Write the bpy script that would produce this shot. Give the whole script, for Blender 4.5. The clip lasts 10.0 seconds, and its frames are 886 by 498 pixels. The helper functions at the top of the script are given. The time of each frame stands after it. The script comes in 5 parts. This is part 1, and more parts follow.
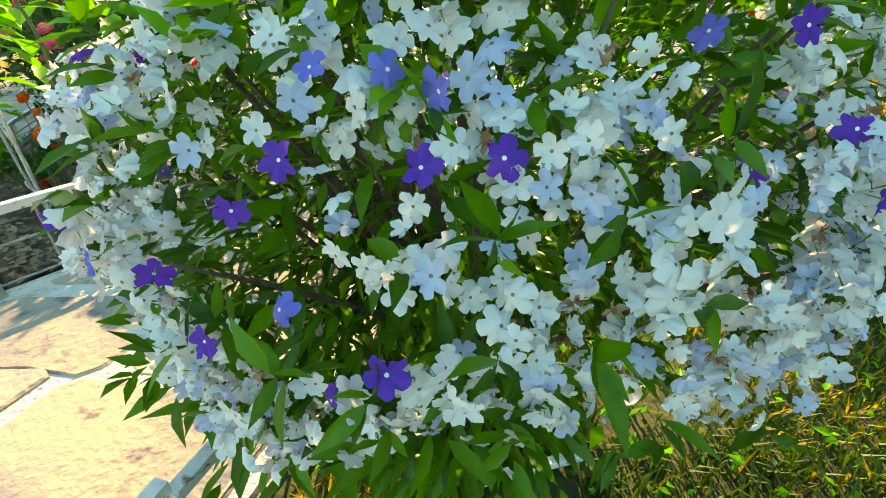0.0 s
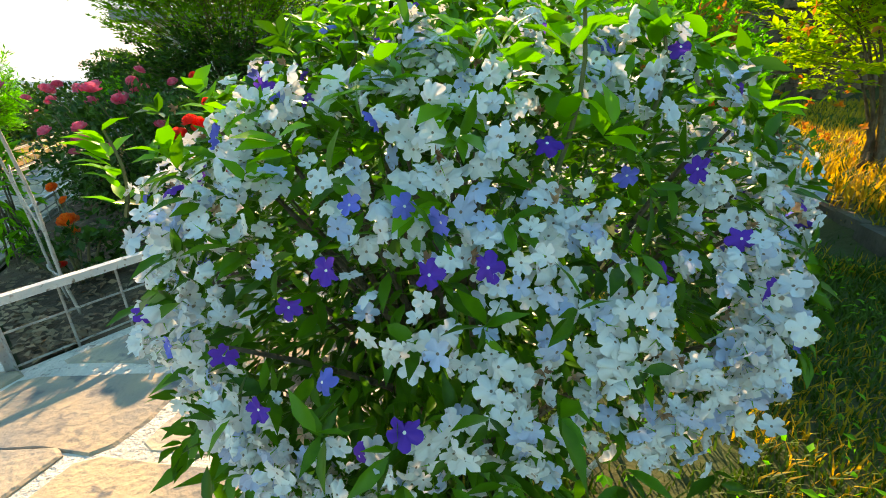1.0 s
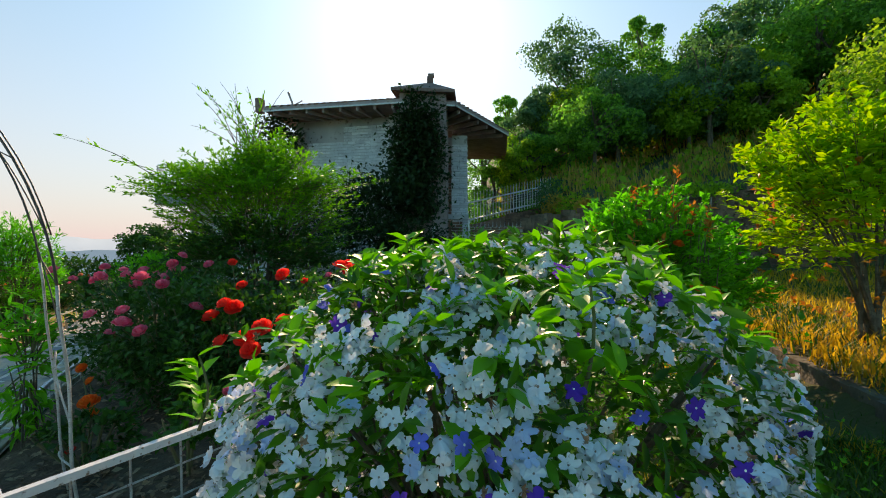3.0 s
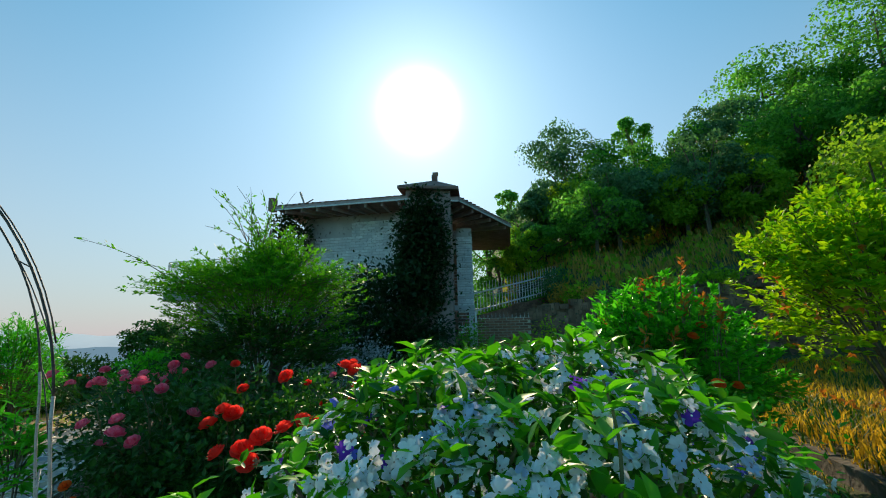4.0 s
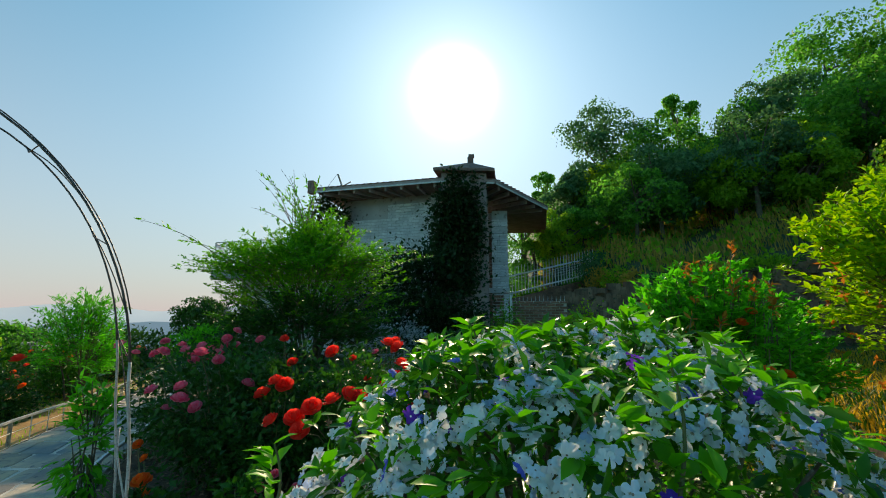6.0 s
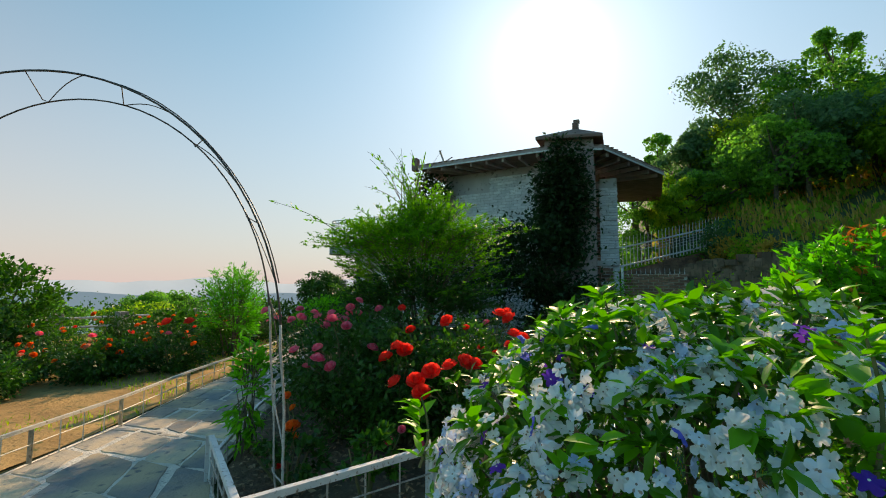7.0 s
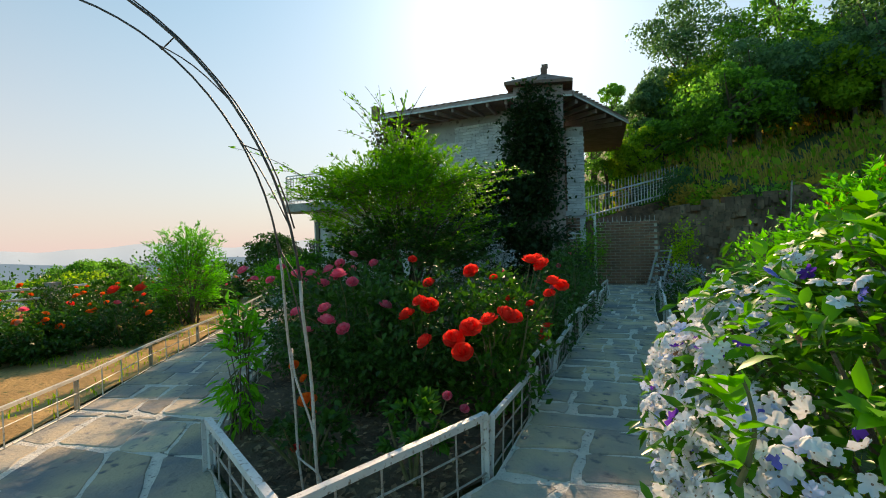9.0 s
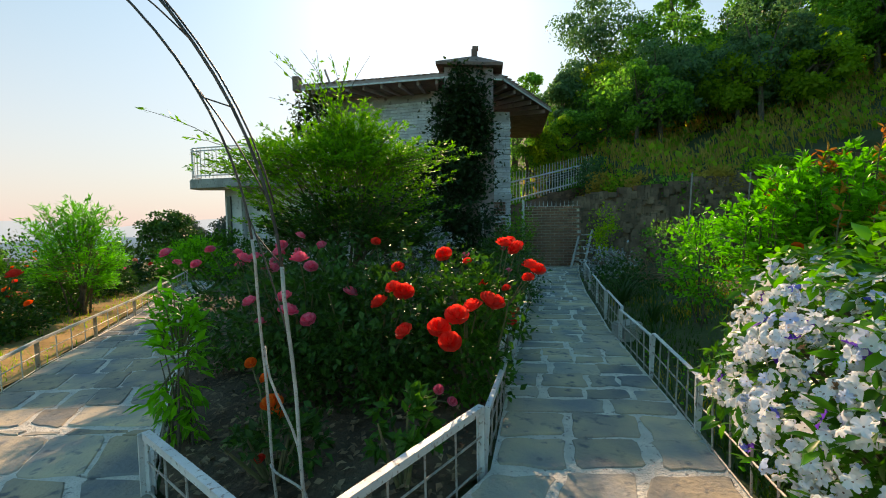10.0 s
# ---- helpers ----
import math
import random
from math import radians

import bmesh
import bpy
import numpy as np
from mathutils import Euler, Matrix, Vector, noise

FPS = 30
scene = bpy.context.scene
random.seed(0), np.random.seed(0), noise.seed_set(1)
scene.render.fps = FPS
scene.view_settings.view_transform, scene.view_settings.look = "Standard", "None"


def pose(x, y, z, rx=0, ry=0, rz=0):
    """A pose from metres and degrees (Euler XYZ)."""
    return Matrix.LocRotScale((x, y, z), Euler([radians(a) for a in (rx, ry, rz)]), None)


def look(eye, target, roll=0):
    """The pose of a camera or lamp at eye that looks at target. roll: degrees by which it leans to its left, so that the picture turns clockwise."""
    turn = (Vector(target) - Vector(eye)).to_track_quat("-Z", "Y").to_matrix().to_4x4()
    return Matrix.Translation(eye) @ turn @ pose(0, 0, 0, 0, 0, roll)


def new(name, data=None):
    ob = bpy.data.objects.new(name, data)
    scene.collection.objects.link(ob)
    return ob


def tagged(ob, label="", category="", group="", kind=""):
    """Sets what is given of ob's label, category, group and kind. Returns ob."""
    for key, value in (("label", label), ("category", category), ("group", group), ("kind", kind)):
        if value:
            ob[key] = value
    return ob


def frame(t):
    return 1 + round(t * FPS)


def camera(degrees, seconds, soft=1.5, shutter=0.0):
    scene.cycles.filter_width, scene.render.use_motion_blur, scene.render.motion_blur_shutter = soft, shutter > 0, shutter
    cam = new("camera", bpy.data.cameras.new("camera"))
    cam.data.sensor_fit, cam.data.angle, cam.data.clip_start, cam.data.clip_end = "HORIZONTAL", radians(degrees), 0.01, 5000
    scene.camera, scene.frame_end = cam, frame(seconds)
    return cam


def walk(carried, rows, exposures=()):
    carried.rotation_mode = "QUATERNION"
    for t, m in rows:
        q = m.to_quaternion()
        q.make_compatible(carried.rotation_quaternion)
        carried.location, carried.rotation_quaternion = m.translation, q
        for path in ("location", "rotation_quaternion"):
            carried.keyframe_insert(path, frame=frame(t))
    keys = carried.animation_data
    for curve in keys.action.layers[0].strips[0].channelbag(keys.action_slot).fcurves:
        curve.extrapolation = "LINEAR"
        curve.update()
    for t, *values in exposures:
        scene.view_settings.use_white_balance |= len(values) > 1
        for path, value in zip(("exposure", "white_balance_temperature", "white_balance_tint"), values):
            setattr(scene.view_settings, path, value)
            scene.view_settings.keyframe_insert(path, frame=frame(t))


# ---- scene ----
cam = camera(90.9, 10.0, soft=1.0)
METRES, EYE, TILT, LEAN, TURN = 1.9, 1.064, -30.3, 0.0, 0.0
PATH = [
    (0, (0.053, 0.03, 1.041), (-0.088, 1.735, 0.005), 1.1),
    (0.1, (0.049, 0.016, 1.048), (-0.08, 1.74, 0.042), 1.2),
    (0.5, (0.056, -0.018, 1.083), (-0.084, 1.751, 0.161), 0.6),
    (1, (0.055, -0.072, 1.122), (-0.083, 1.773, 0.364), 0.2),
    (1.5, (0.042, -0.121, 1.155), (-0.095, 1.78, 0.549), 0.2),
    (2, (0.024, -0.166, 1.192), (-0.124, 1.784, 0.774), 0.2),
    (2.5, (0.008, -0.194, 1.231), (-0.156, 1.787, 1.013), -0.1),
    (2.7, (0.004, -0.2, 1.244), (-0.16, 1.788, 1.093), -0.1),
    (4, (-0.008, -0.2, 1.308), (-0.193, 1.758, 1.671), -1.2),
    (4.5, (-0.023, -0.218, 1.33), (-0.208, 1.698, 1.875), -1.9),
    (5, (-0.056, -0.254, 1.344), (-0.256, 1.65, 1.923), -1.8),
    (5.2, (-0.052, -0.244, 1.346), (-0.257, 1.66, 1.924), -1.8),
    (6.3, (-0.074, -0.24, 1.276), (-0.526, 1.697, 1.478), 0.8),
    (6.5, (-0.098, -0.256, 1.273), (-0.649, 1.657, 1.462), 1.2),
    (7, (-0.125, -0.275, 1.278), (-0.907, 1.558, 1.444), 0.3),
    (7.5, (-0.187, -0.261, 1.26), (-0.995, 1.567, 1.353), -1.3),
    (8, (-0.331, -0.176, 1.232), (-1.109, 1.666, 1.278), -2.1),
    (8.4, (-0.495, -0.086, 1.222), (-1.256, 1.763, 1.238), -2.4),
    (8.5, (-0.536, -0.062, 1.223), (-1.283, 1.793, 1.226), -2.2),
    (9, (-0.754, -0.023, 1.206), (-1.336, 1.891, 1.174), -1.7),
    (9.5, (-1.002, -0.009, 1.216), (-1.396, 1.951, 1.142), -1.5),
    (10, (-1.156, 0.098, 1.208), (-1.367, 2.083, 1.086), -0.9),
]
walk(cam, [(t, look(eye, target, roll)) for t, eye, target, roll in PATH],
     exposures=[(0.0, 1.5, 10400, 24), (1.0, 1.1, 9100, 25), (2.0, 0.66, 7800, 24), (2.7, 0.35, 7800, 25), (4.0, -0.14, 6500, 9), (5.2, -0.24, 6500, 6), (6.5, -0.05, 7500, 17), (8.0, 0.03, 7900, 21), (10.0, 0.27, 8200, 24)])

# ---- world and sun ----
SUN_DIR = Vector((-0.13, 0.872, 0.472)).normalized()
SUN_EL = math.asin(SUN_DIR.z)
SUN_ROT = math.atan2(SUN_DIR.x, SUN_DIR.y)

world = bpy.data.worlds.new("sky")
scene.world = world
world.use_nodes = True
wn, wl = world.node_tree.nodes, world.node_tree.links
wn.clear()
sky = wn.new("ShaderNodeTexSky")
sky.sky_type = "NISHITA"
sky.sun_disc = False
sky.sun_elevation, sky.sun_rotation = SUN_EL, SUN_ROT
sky.air_density, sky.dust_density, sky.ozone_density = 1.0, 0.25, 3.0
bg = wn.new("ShaderNodeBackground")
bg.inputs[1].default_value = 0.15
tint = wn.new("ShaderNodeMix")
tint.data_type, tint.blend_type = "RGBA", "MULTIPLY"
tint.inputs["Factor"].default_value = 1.0
tint.inputs["B"].default_value = (0.35, 1.30, 1.22, 1)
wl.new(sky.outputs[0], tint.inputs["A"])
wl.new(tint.outputs["Result"], bg.inputs[0])
# pale haze low over the valley
low_co = wn.new("ShaderNodeTexCoord")
low_xyz = wn.new("ShaderNodeSeparateXYZ")
wl.new(low_co.outputs["Generated"], low_xyz.inputs[0])
low_map = wn.new("ShaderNodeMapRange")
low_map.inputs["From Min"].default_value, low_map.inputs["From Max"].default_value = 0.80, -0.02
wl.new(low_xyz.outputs["Z"], low_map.inputs["Value"])
low_pow = wn.new("ShaderNodeMath")
low_pow.operation = "POWER"
low_pow.inputs[1].default_value = 1.35
wl.new(low_map.outputs[0], low_pow.inputs[0])
haze = wn.new("ShaderNodeBackground")
haze.inputs[0].default_value, haze.inputs[1].default_value = (0.88, 0.76, 0.79, 1), 0.76
haze_mix = wn.new("ShaderNodeMixShader")
wl.new(bg.outputs[0], haze_mix.inputs[1])
wl.new(haze.outputs[0], haze_mix.inputs[2])
# aureole of the low sun in hazy air
tc = wn.new("ShaderNodeTexCoord")
dot = wn.new("ShaderNodeVectorMath")
dot.operation = "DOT_PRODUCT"
dot.inputs[1].default_value = SUN_DIR
wl.new(tc.outputs["Generated"], dot.inputs[0])
# the haze is thickest towards the sun
side_map = wn.new("ShaderNodeMapRange")
side_map.interpolation_type = "SMOOTHSTEP"
side_map.inputs["From Min"].default_value, side_map.inputs["From Max"].default_value = -0.5, 0.5
side_map.inputs["To Min"].default_value, side_map.inputs["To Max"].default_value = 0.4, 1.0
wl.new(dot.outputs["Value"], side_map.inputs["Value"])
haze_fac = wn.new("ShaderNodeMath")
haze_fac.operation = "MULTIPLY"
wl.new(low_pow.outputs[0], haze_fac.inputs[0])
wl.new(side_map.outputs[0], haze_fac.inputs[1])
wl.new(haze_fac.outputs[0], haze_mix.inputs[0])
clampn = wn.new("ShaderNodeMath")
clampn.operation = "MAXIMUM"
clampn.inputs[1].default_value = 0.0
wl.new(dot.outputs["Value"], clampn.inputs[0])
glows = []
for power, strength in ((800.0, 6.0), (70.0, 0.28), (12.0, 0.30)):
    p = wn.new("ShaderNodeMath")
    p.operation = "POWER"
    p.inputs[1].default_value = power
    wl.new(clampn.outputs[0], p.inputs[0])
    m = wn.new("ShaderNodeMath")
    m.operation = "MULTIPLY"
    m.inputs[1].default_value = strength
    wl.new(p.outputs[0], m.inputs[0])
    glows.append(m)
add = wn.new("ShaderNodeMath")
add2 = wn.new("ShaderNodeMath")
wl.new(glows[0].outputs[0], add2.inputs[0])
wl.new(glows[1].outputs[0], add2.inputs[1])
wl.new(add2.outputs[0], add.inputs[0])
wl.new(glows[2].outputs[0], add.inputs[1])
bg2 = wn.new("ShaderNodeBackground")
bg2.inputs[0].default_value = (1.0, 0.40, 0.48, 1)
wl.new(add.outputs[0], bg2.inputs[1])
addsh = wn.new("ShaderNodeAddShader")
wl.new(haze_mix.outputs[0], addsh.inputs[0])
wl.new(bg2.outputs[0], addsh.inputs[1])
wout = wn.new("ShaderNodeOutputWorld")
wl.new(addsh.outputs[0], wout.inputs[0])

sun = new("sun", bpy.data.lights.new("sun", "SUN"))
sun.data.energy, sun.data.angle, sun.data.color = 5.0, radians(0.6), (1.0, 0.81, 0.54)
sun.matrix_world = look(SUN_DIR * 60, (0, 0, 0))


# ---- materials ----
def surface(name, c1, c2, scale=6.0, rough=0.7, metal=0.0, bump=0.2, bump_scale=60.0, detail=None, spread=0.0, by_object=False):
    """Two colours mixed by noise, a third for finer stains, relief, and variation from piece to piece."""
    mt = bpy.data.materials.new(name)
    mt.use_nodes = True
    n, l = mt.node_tree.nodes, mt.node_tree.links
    b = n["Principled BSDF"]
    co = n.new("ShaderNodeTexCoord")
    ns = n.new("ShaderNodeTexNoise")
    ns.inputs["Scale"].default_value, ns.inputs["Detail"].default_value = scale, 6
    l.new(co.outputs["Object"], ns.inputs["Vector"])
    rp = n.new("ShaderNodeValToRGB")
    rp.color_ramp.elements[0].position, rp.color_ramp.elements[1].position = 0.35, 0.65
    rp.color_ramp.elements[0].color, rp.color_ramp.elements[1].color = (*c1, 1), (*c2, 1)
    l.new(ns.outputs[0], rp.inputs[0])
    col = rp.outputs[0]
    if detail:
        n2 = n.new("ShaderNodeTexNoise")
        n2.inputs["Scale"].default_value, n2.inputs["Detail"].default_value = scale * 5, 4
        l.new(co.outputs["Object"], n2.inputs["Vector"])
        r2 = n.new("ShaderNodeValToRGB")
        r2.color_ramp.elements[0].position, r2.color_ramp.elements[1].position = 0.58, 0.7
        r2.color_ramp.elements[0].color, r2.color_ramp.elements[1].color = (0, 0, 0, 1), (1, 1, 1, 1)
        l.new(n2.outputs[0], r2.inputs[0])
        mx = n.new("ShaderNodeMix")
        mx.data_type = "RGBA"
        mx.inputs["B"].default_value = (*detail, 1)
        l.new(r2.outputs[0], mx.inputs["Factor"])
        l.new(col, mx.inputs["A"])
        col = mx.outputs["Result"]
    if spread:
        src = n.new("ShaderNodeObjectInfo") if by_object else n.new("ShaderNodeNewGeometry")
        rnd = src.outputs["Random"] if by_object else src.outputs["Random Per Island"]
        mr = n.new("ShaderNodeMapRange")
        mr.inputs["To Min"].default_value, mr.inputs["To Max"].default_value = 1 - spread, 1 + spread
        l.new(rnd, mr.inputs["Value"])
        hsv = n.new("ShaderNodeHueSaturation")
        l.new(mr.outputs[0], hsv.inputs["Value"])
        l.new(col, hsv.inputs["Color"])
        col = hsv.outputs[0]
    l.new(col, b.inputs["Base Color"])
    b.inputs["Roughness"].default_value, b.inputs["Metallic"].default_value = rough, metal
    if bump:
        nb = n.new("ShaderNodeTexNoise")
        nb.inputs["Scale"].default_value, nb.inputs["Detail"].default_value = bump_scale, 5
        l.new(co.outputs["Object"], nb.inputs["Vector"])
        bp = n.new("ShaderNodeBump")
        bp.inputs["Strength"].default_value, bp.inputs["Distance"].default_value = bump, 0.02
        l.new(nb.outputs[0], bp.inputs["Height"])
        l.new(bp.outputs[0], b.inputs["Normal"])
    return mt


def foliage(name, c1, c2, through_col=None, thin=0.4, rough=0.45, scale=3.0, by_object=False):
    """A leaf or petal: colour from leaf to leaf and in broad drifts, gloss, and light that shines through it."""
    mt = bpy.data.materials.new(name)
    mt.use_nodes = True
    n, l = mt.node_tree.nodes, mt.node_tree.links
    b, out = n["Principled BSDF"], n["Material Output"]
    if by_object:
        rnd = n.new("ShaderNodeObjectInfo").outputs["Random"]
    else:
        rnd = n.new("ShaderNodeNewGeometry").outputs["Random Per Island"]
    co = n.new("ShaderNodeTexCoord")
    ns = n.new("ShaderNodeTexNoise")
    ns.inputs["Scale"].default_value = scale
    l.new(co.outputs["Object"], ns.inputs["Vector"])
    av = n.new("ShaderNodeMath")
    l.new(rnd, av.inputs[0])
    l.new(ns.outputs[0], av.inputs[1])
    hf = n.new("ShaderNodeMath")
    hf.operation = "MULTIPLY"
    hf.inputs[1].default_value = 0.62
    l.new(av.outputs[0], hf.inputs[0])
    rp = n.new("ShaderNodeValToRGB")
    rp.color_ramp.elements[0].position, rp.color_ramp.elements[1].position = 0.2, 0.85
    rp.color_ramp.elements[0].color, rp.color_ramp.elements[1].color = (*c1, 1), (*c2, 1)
    l.new(hf.outputs[0], rp.inputs[0])
    l.new(rp.outputs[0], b.inputs["Base Color"])
    b.inputs["Roughness"].default_value = rough
    b.inputs["Specular IOR Level"].default_value = 0.25
    tr = n.new("ShaderNodeBsdfTranslucent")
    mx = n.new("ShaderNodeMix")
    mx.data_type, mx.blend_type = "RGBA", "MULTIPLY"
    mx.inputs["Factor"].default_value = 1.0
    l.new(rp.outputs[0], mx.inputs["A"])
    mx.inputs["B"].default_value = (*(through_col or (1.6, 1.5, 0.7)), 1)
    l.new(mx.outputs["Result"], tr.inputs[0])
    ms = n.new("ShaderNodeMixShader")
    ms.inputs[0].default_value = thin
    l.new(b.outputs[0], ms.inputs[1])
    l.new(tr.outputs[0], ms.inputs[2])
    l.new(ms.outputs[0], out.inputs[0])
    return mt


def petal(name, c1, c2, spots=None, thin=0.35):
    mt = foliage(name, c1, c2, (1.1, 1.05, 1.1), thin, 0.6, 8.0)
    if spots:
        n, l = mt.node_tree.nodes, mt.node_tree.links
        co = n.new("ShaderNodeTexCoord")
        v = n.new("ShaderNodeTexNoise")
        v.inputs["Scale"].default_value, v.inputs["Detail"].default_value = 95.0, 2
        l.new(co.outputs["Object"], v.inputs["Vector"])
        r = n.new("ShaderNodeValToRGB")
        r.color_ramp.elements[0].position, r.color_ramp.elements[1].position = 0.67, 0.71
        r.color_ramp.elements[0].color, r.color_ramp.elements[1].color = (0, 0, 0, 1), (1, 1, 1, 1)
        l.new(v.outputs[0], r.inputs[0])
        mx = n.new("ShaderNodeMix")
        mx.data_type = "RGBA"
        mx.inputs["B"].default_value = (*spots, 1)
        l.new(r.outputs[0], mx.inputs["Factor"])
        ramp = [k for k in n if k.bl_idname == "ShaderNodeValToRGB" and k != r][0]
        l.new(ramp.outputs[0], mx.inputs["A"])
        b = n["Principled BSDF"]
        l.new(mx.outputs["Result"], b.inputs["Base Color"])
    return mt


M_SLAB = surface("slate_slab", (0.21, 0.235, 0.25), (0.57, 0.45, 0.30), 2.5, 0.9, 0, 0.5, 40, (0.16, 0.17, 0.18), 0.25, True)
M_MORTAR = surface("mortar", (0.58, 0.56, 0.51), (0.76, 0.71, 0.63), 8.0, 0.9, 0, 0.8, 60, (0.3, 0.28, 0.25))
M_SOIL = surface("soil", (0.075, 0.048, 0.03), (0.16, 0.10, 0.06), 3.0, 0.95, 0, 1.0, 30, (0.2, 0.14, 0.08))
M_GROUND = surface("grassy_earth", (0.045, 0.075, 0.02), (0.075, 0.075, 0.028), 1.3, 0.95, 0, 1.0, 18, (0.07, 0.1, 0.03))
M_METAL = surface("white_painted_iron", (0.62, 0.63, 0.64), (0.75, 0.75, 0.74), 9.0, 0.5, 0.1, 0.25, 80, (0.25, 0.17, 0.12))
M_CREAM = surface("cream_painted_iron", (0.66, 0.6, 0.5), (0.78, 0.72, 0.6), 9.0, 0.55, 0.1, 0.25, 80, (0.3, 0.2, 0.14))
M_ROD = surface("rusty_rod", (0.32, 0.28, 0.25), (0.5, 0.46, 0.42), 20.0, 0.6, 0.3, 0.2, 90, (0.2, 0.1, 0.06))
M_PALE_ROD = surface("pale_painted_rod", (0.42, 0.38, 0.34), (0.60, 0.56, 0.52), 25.0, 0.6, 0.1, 0.3, 90, (0.22, 0.13, 0.09))
M_WIRE = surface("arch_rod", (0.045, 0.042, 0.042), (0.10, 0.09, 0.085), 12.0, 0.55, 0.2, 0.2, 90, (0.2, 0.12, 0.08))
M_WHITE_BRICK = surface("whitewashed_brick", (0.68, 0.7, 0.73), (0.84, 0.85, 0.86), 3.0, 0.85, 0, 0.5, 40, (0.4, 0.4, 0.4), 0.12)
M_WHITE_WALL = surface("whitewashed_wall", (0.5, 0.5, 0.5), (0.68, 0.68, 0.68), 1.5, 0.9, 0, 0.4, 30, (0.36, 0.35, 0.33))
M_BRICK = surface("red_brick", (0.22, 0.1, 0.065), (0.34, 0.17, 0.11), 5.0, 0.85, 0, 0.6, 50, (0.14, 0.08, 0.06), 0.3, True)
M_BRICK_ISL = surface("old_brick", (0.2, 0.1, 0.07), (0.32, 0.17, 0.11), 5.0, 0.85, 0, 0.6, 50, (0.13, 0.08, 0.06), 0.3)
M_STONE = surface("dark_wall_stone", (0.13, 0.08, 0.052), (0.27, 0.17, 0.11), 2.0, 0.9, 0, 0.9, 14, (0.05, 0.06, 0.035), 0.3)
M_WALL_DIM = surface("stained_plaster", (0.42, 0.40, 0.41), (0.58, 0.55, 0.56), 1.2, 0.9, 0, 0.4, 30, (0.18, 0.15, 0.15))
M_ROOF = surface("roof_tile", (0.2, 0.1, 0.08), (0.32, 0.19, 0.15), 3.0, 0.8, 0, 0.6, 25, (0.12, 0.08, 0.07))
M_FASCIA = surface("pinkish_fascia", (0.38, 0.28, 0.27), (0.5, 0.38, 0.36), 2.0, 0.8, 0, 0.3, 30, (0.3, 0.22, 0.2))
M_GLASS_DARK = surface("dark_window", (0.03, 0.035, 0.04), (0.05, 0.055, 0.06), 2.0, 0.15, 0, 0.0)
M_CONC = surface("concrete", (0.3, 0.29, 0.27), (0.45, 0.43, 0.4), 3.0, 0.9, 0, 0.5, 35, (0.2, 0.19, 0.17))
# M_KERB: earthy concrete, darkened further so its colour holds the drain's shade
M_KERB = surface("earthy_shaded_concrete", (0.07, 0.06, 0.05), (0.16, 0.14, 0.12), 2.5, 0.95, 0, 0.9, 20, (0.08, 0.07, 0.05))
M_BARK = surface("bark", (0.09, 0.065, 0.045), (0.18, 0.14, 0.1), 12.0, 0.9, 0, 0.8, 50, (0.06, 0.05, 0.04))
M_TWIG = surface("green_twig", (0.1, 0.12, 0.04), (0.18, 0.15, 0.07), 15.0, 0.8, 0, 0.3, 60)
M_LITTER = surface("dead_leaf", (0.16, 0.09, 0.05), (0.36, 0.24, 0.14), 3.0, 0.85, 0, 0.2, 60, None, 0.4)

F_BRUN = foliage("brunfelsia_leaf", (0.010, 0.07, 0.005), (0.055, 0.26, 0.009), None, 0.29, 0.3)
F_BRUN_OB = foliage("brunfelsia_leaf_single", (0.010, 0.07, 0.005), (0.055, 0.26, 0.009), None, 0.29, 0.3, 3.0, True)
F_YOUNG = foliage("young_leaf", (0.045, 0.26, 0.006), (0.14, 0.48, 0.014), (1.3, 1.5, 0.7), 0.45, 0.4)
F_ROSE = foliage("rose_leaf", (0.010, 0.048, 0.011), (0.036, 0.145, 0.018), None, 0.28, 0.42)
# brighter copy of the rose leaf, with sunlight painted into its colour
F_ROSE_LIT = foliage("painted_lit_rose_leaf", (0.012, 0.068, 0.01), (0.045, 0.20, 0.016), None, 0.38, 0.42)
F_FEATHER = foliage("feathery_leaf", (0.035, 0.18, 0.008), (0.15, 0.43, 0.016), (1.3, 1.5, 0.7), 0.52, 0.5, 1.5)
F_YELLOW = foliage("yellow_green_leaf", (0.06, 0.30, 0.008), (0.36, 0.53, 0.012), (1.4, 1.4, 0.6), 0.6, 0.45, 1.5)
F_BRIGHT = foliage("bright_leaf", (0.02, 0.20, 0.008), (0.13, 0.54, 0.02), (1.15, 1.5, 0.8), 0.52, 0.4, 2.0)
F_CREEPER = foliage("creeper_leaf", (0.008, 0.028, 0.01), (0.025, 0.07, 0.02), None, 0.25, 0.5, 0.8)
F_TREE3 = foliage("bluish_tree_leaf", (0.035, 0.105, 0.05), (0.12, 0.27, 0.11), (1.3, 1.4, 0.9), 0.5, 0.55, 0.25)
F_TREE = foliage("hill_tree_leaf", (0.035, 0.14, 0.026), (0.16, 0.43, 0.06), (1.35, 1.5, 0.8), 0.62, 0.5, 0.25)
F_TREE2 = foliage("light_tree_leaf", (0.09, 0.25, 0.018), (0.28, 0.48, 0.035), None, 0.62, 0.5, 0.3)
# F_FAR: grey-blue leaf with the haze of distance mixed into its colour
F_FAR = foliage("haze_painted_tree_leaf", (0.05, 0.09, 0.08), (0.10, 0.15, 0.12), (1.0, 1.0, 0.9), 0.2, 0.8, 0.1)
F_GRASS = foliage("grass_blade", (0.010, 0.06, 0.006), (0.06, 0.145, 0.012), None, 0.32, 0.5, 0.9)
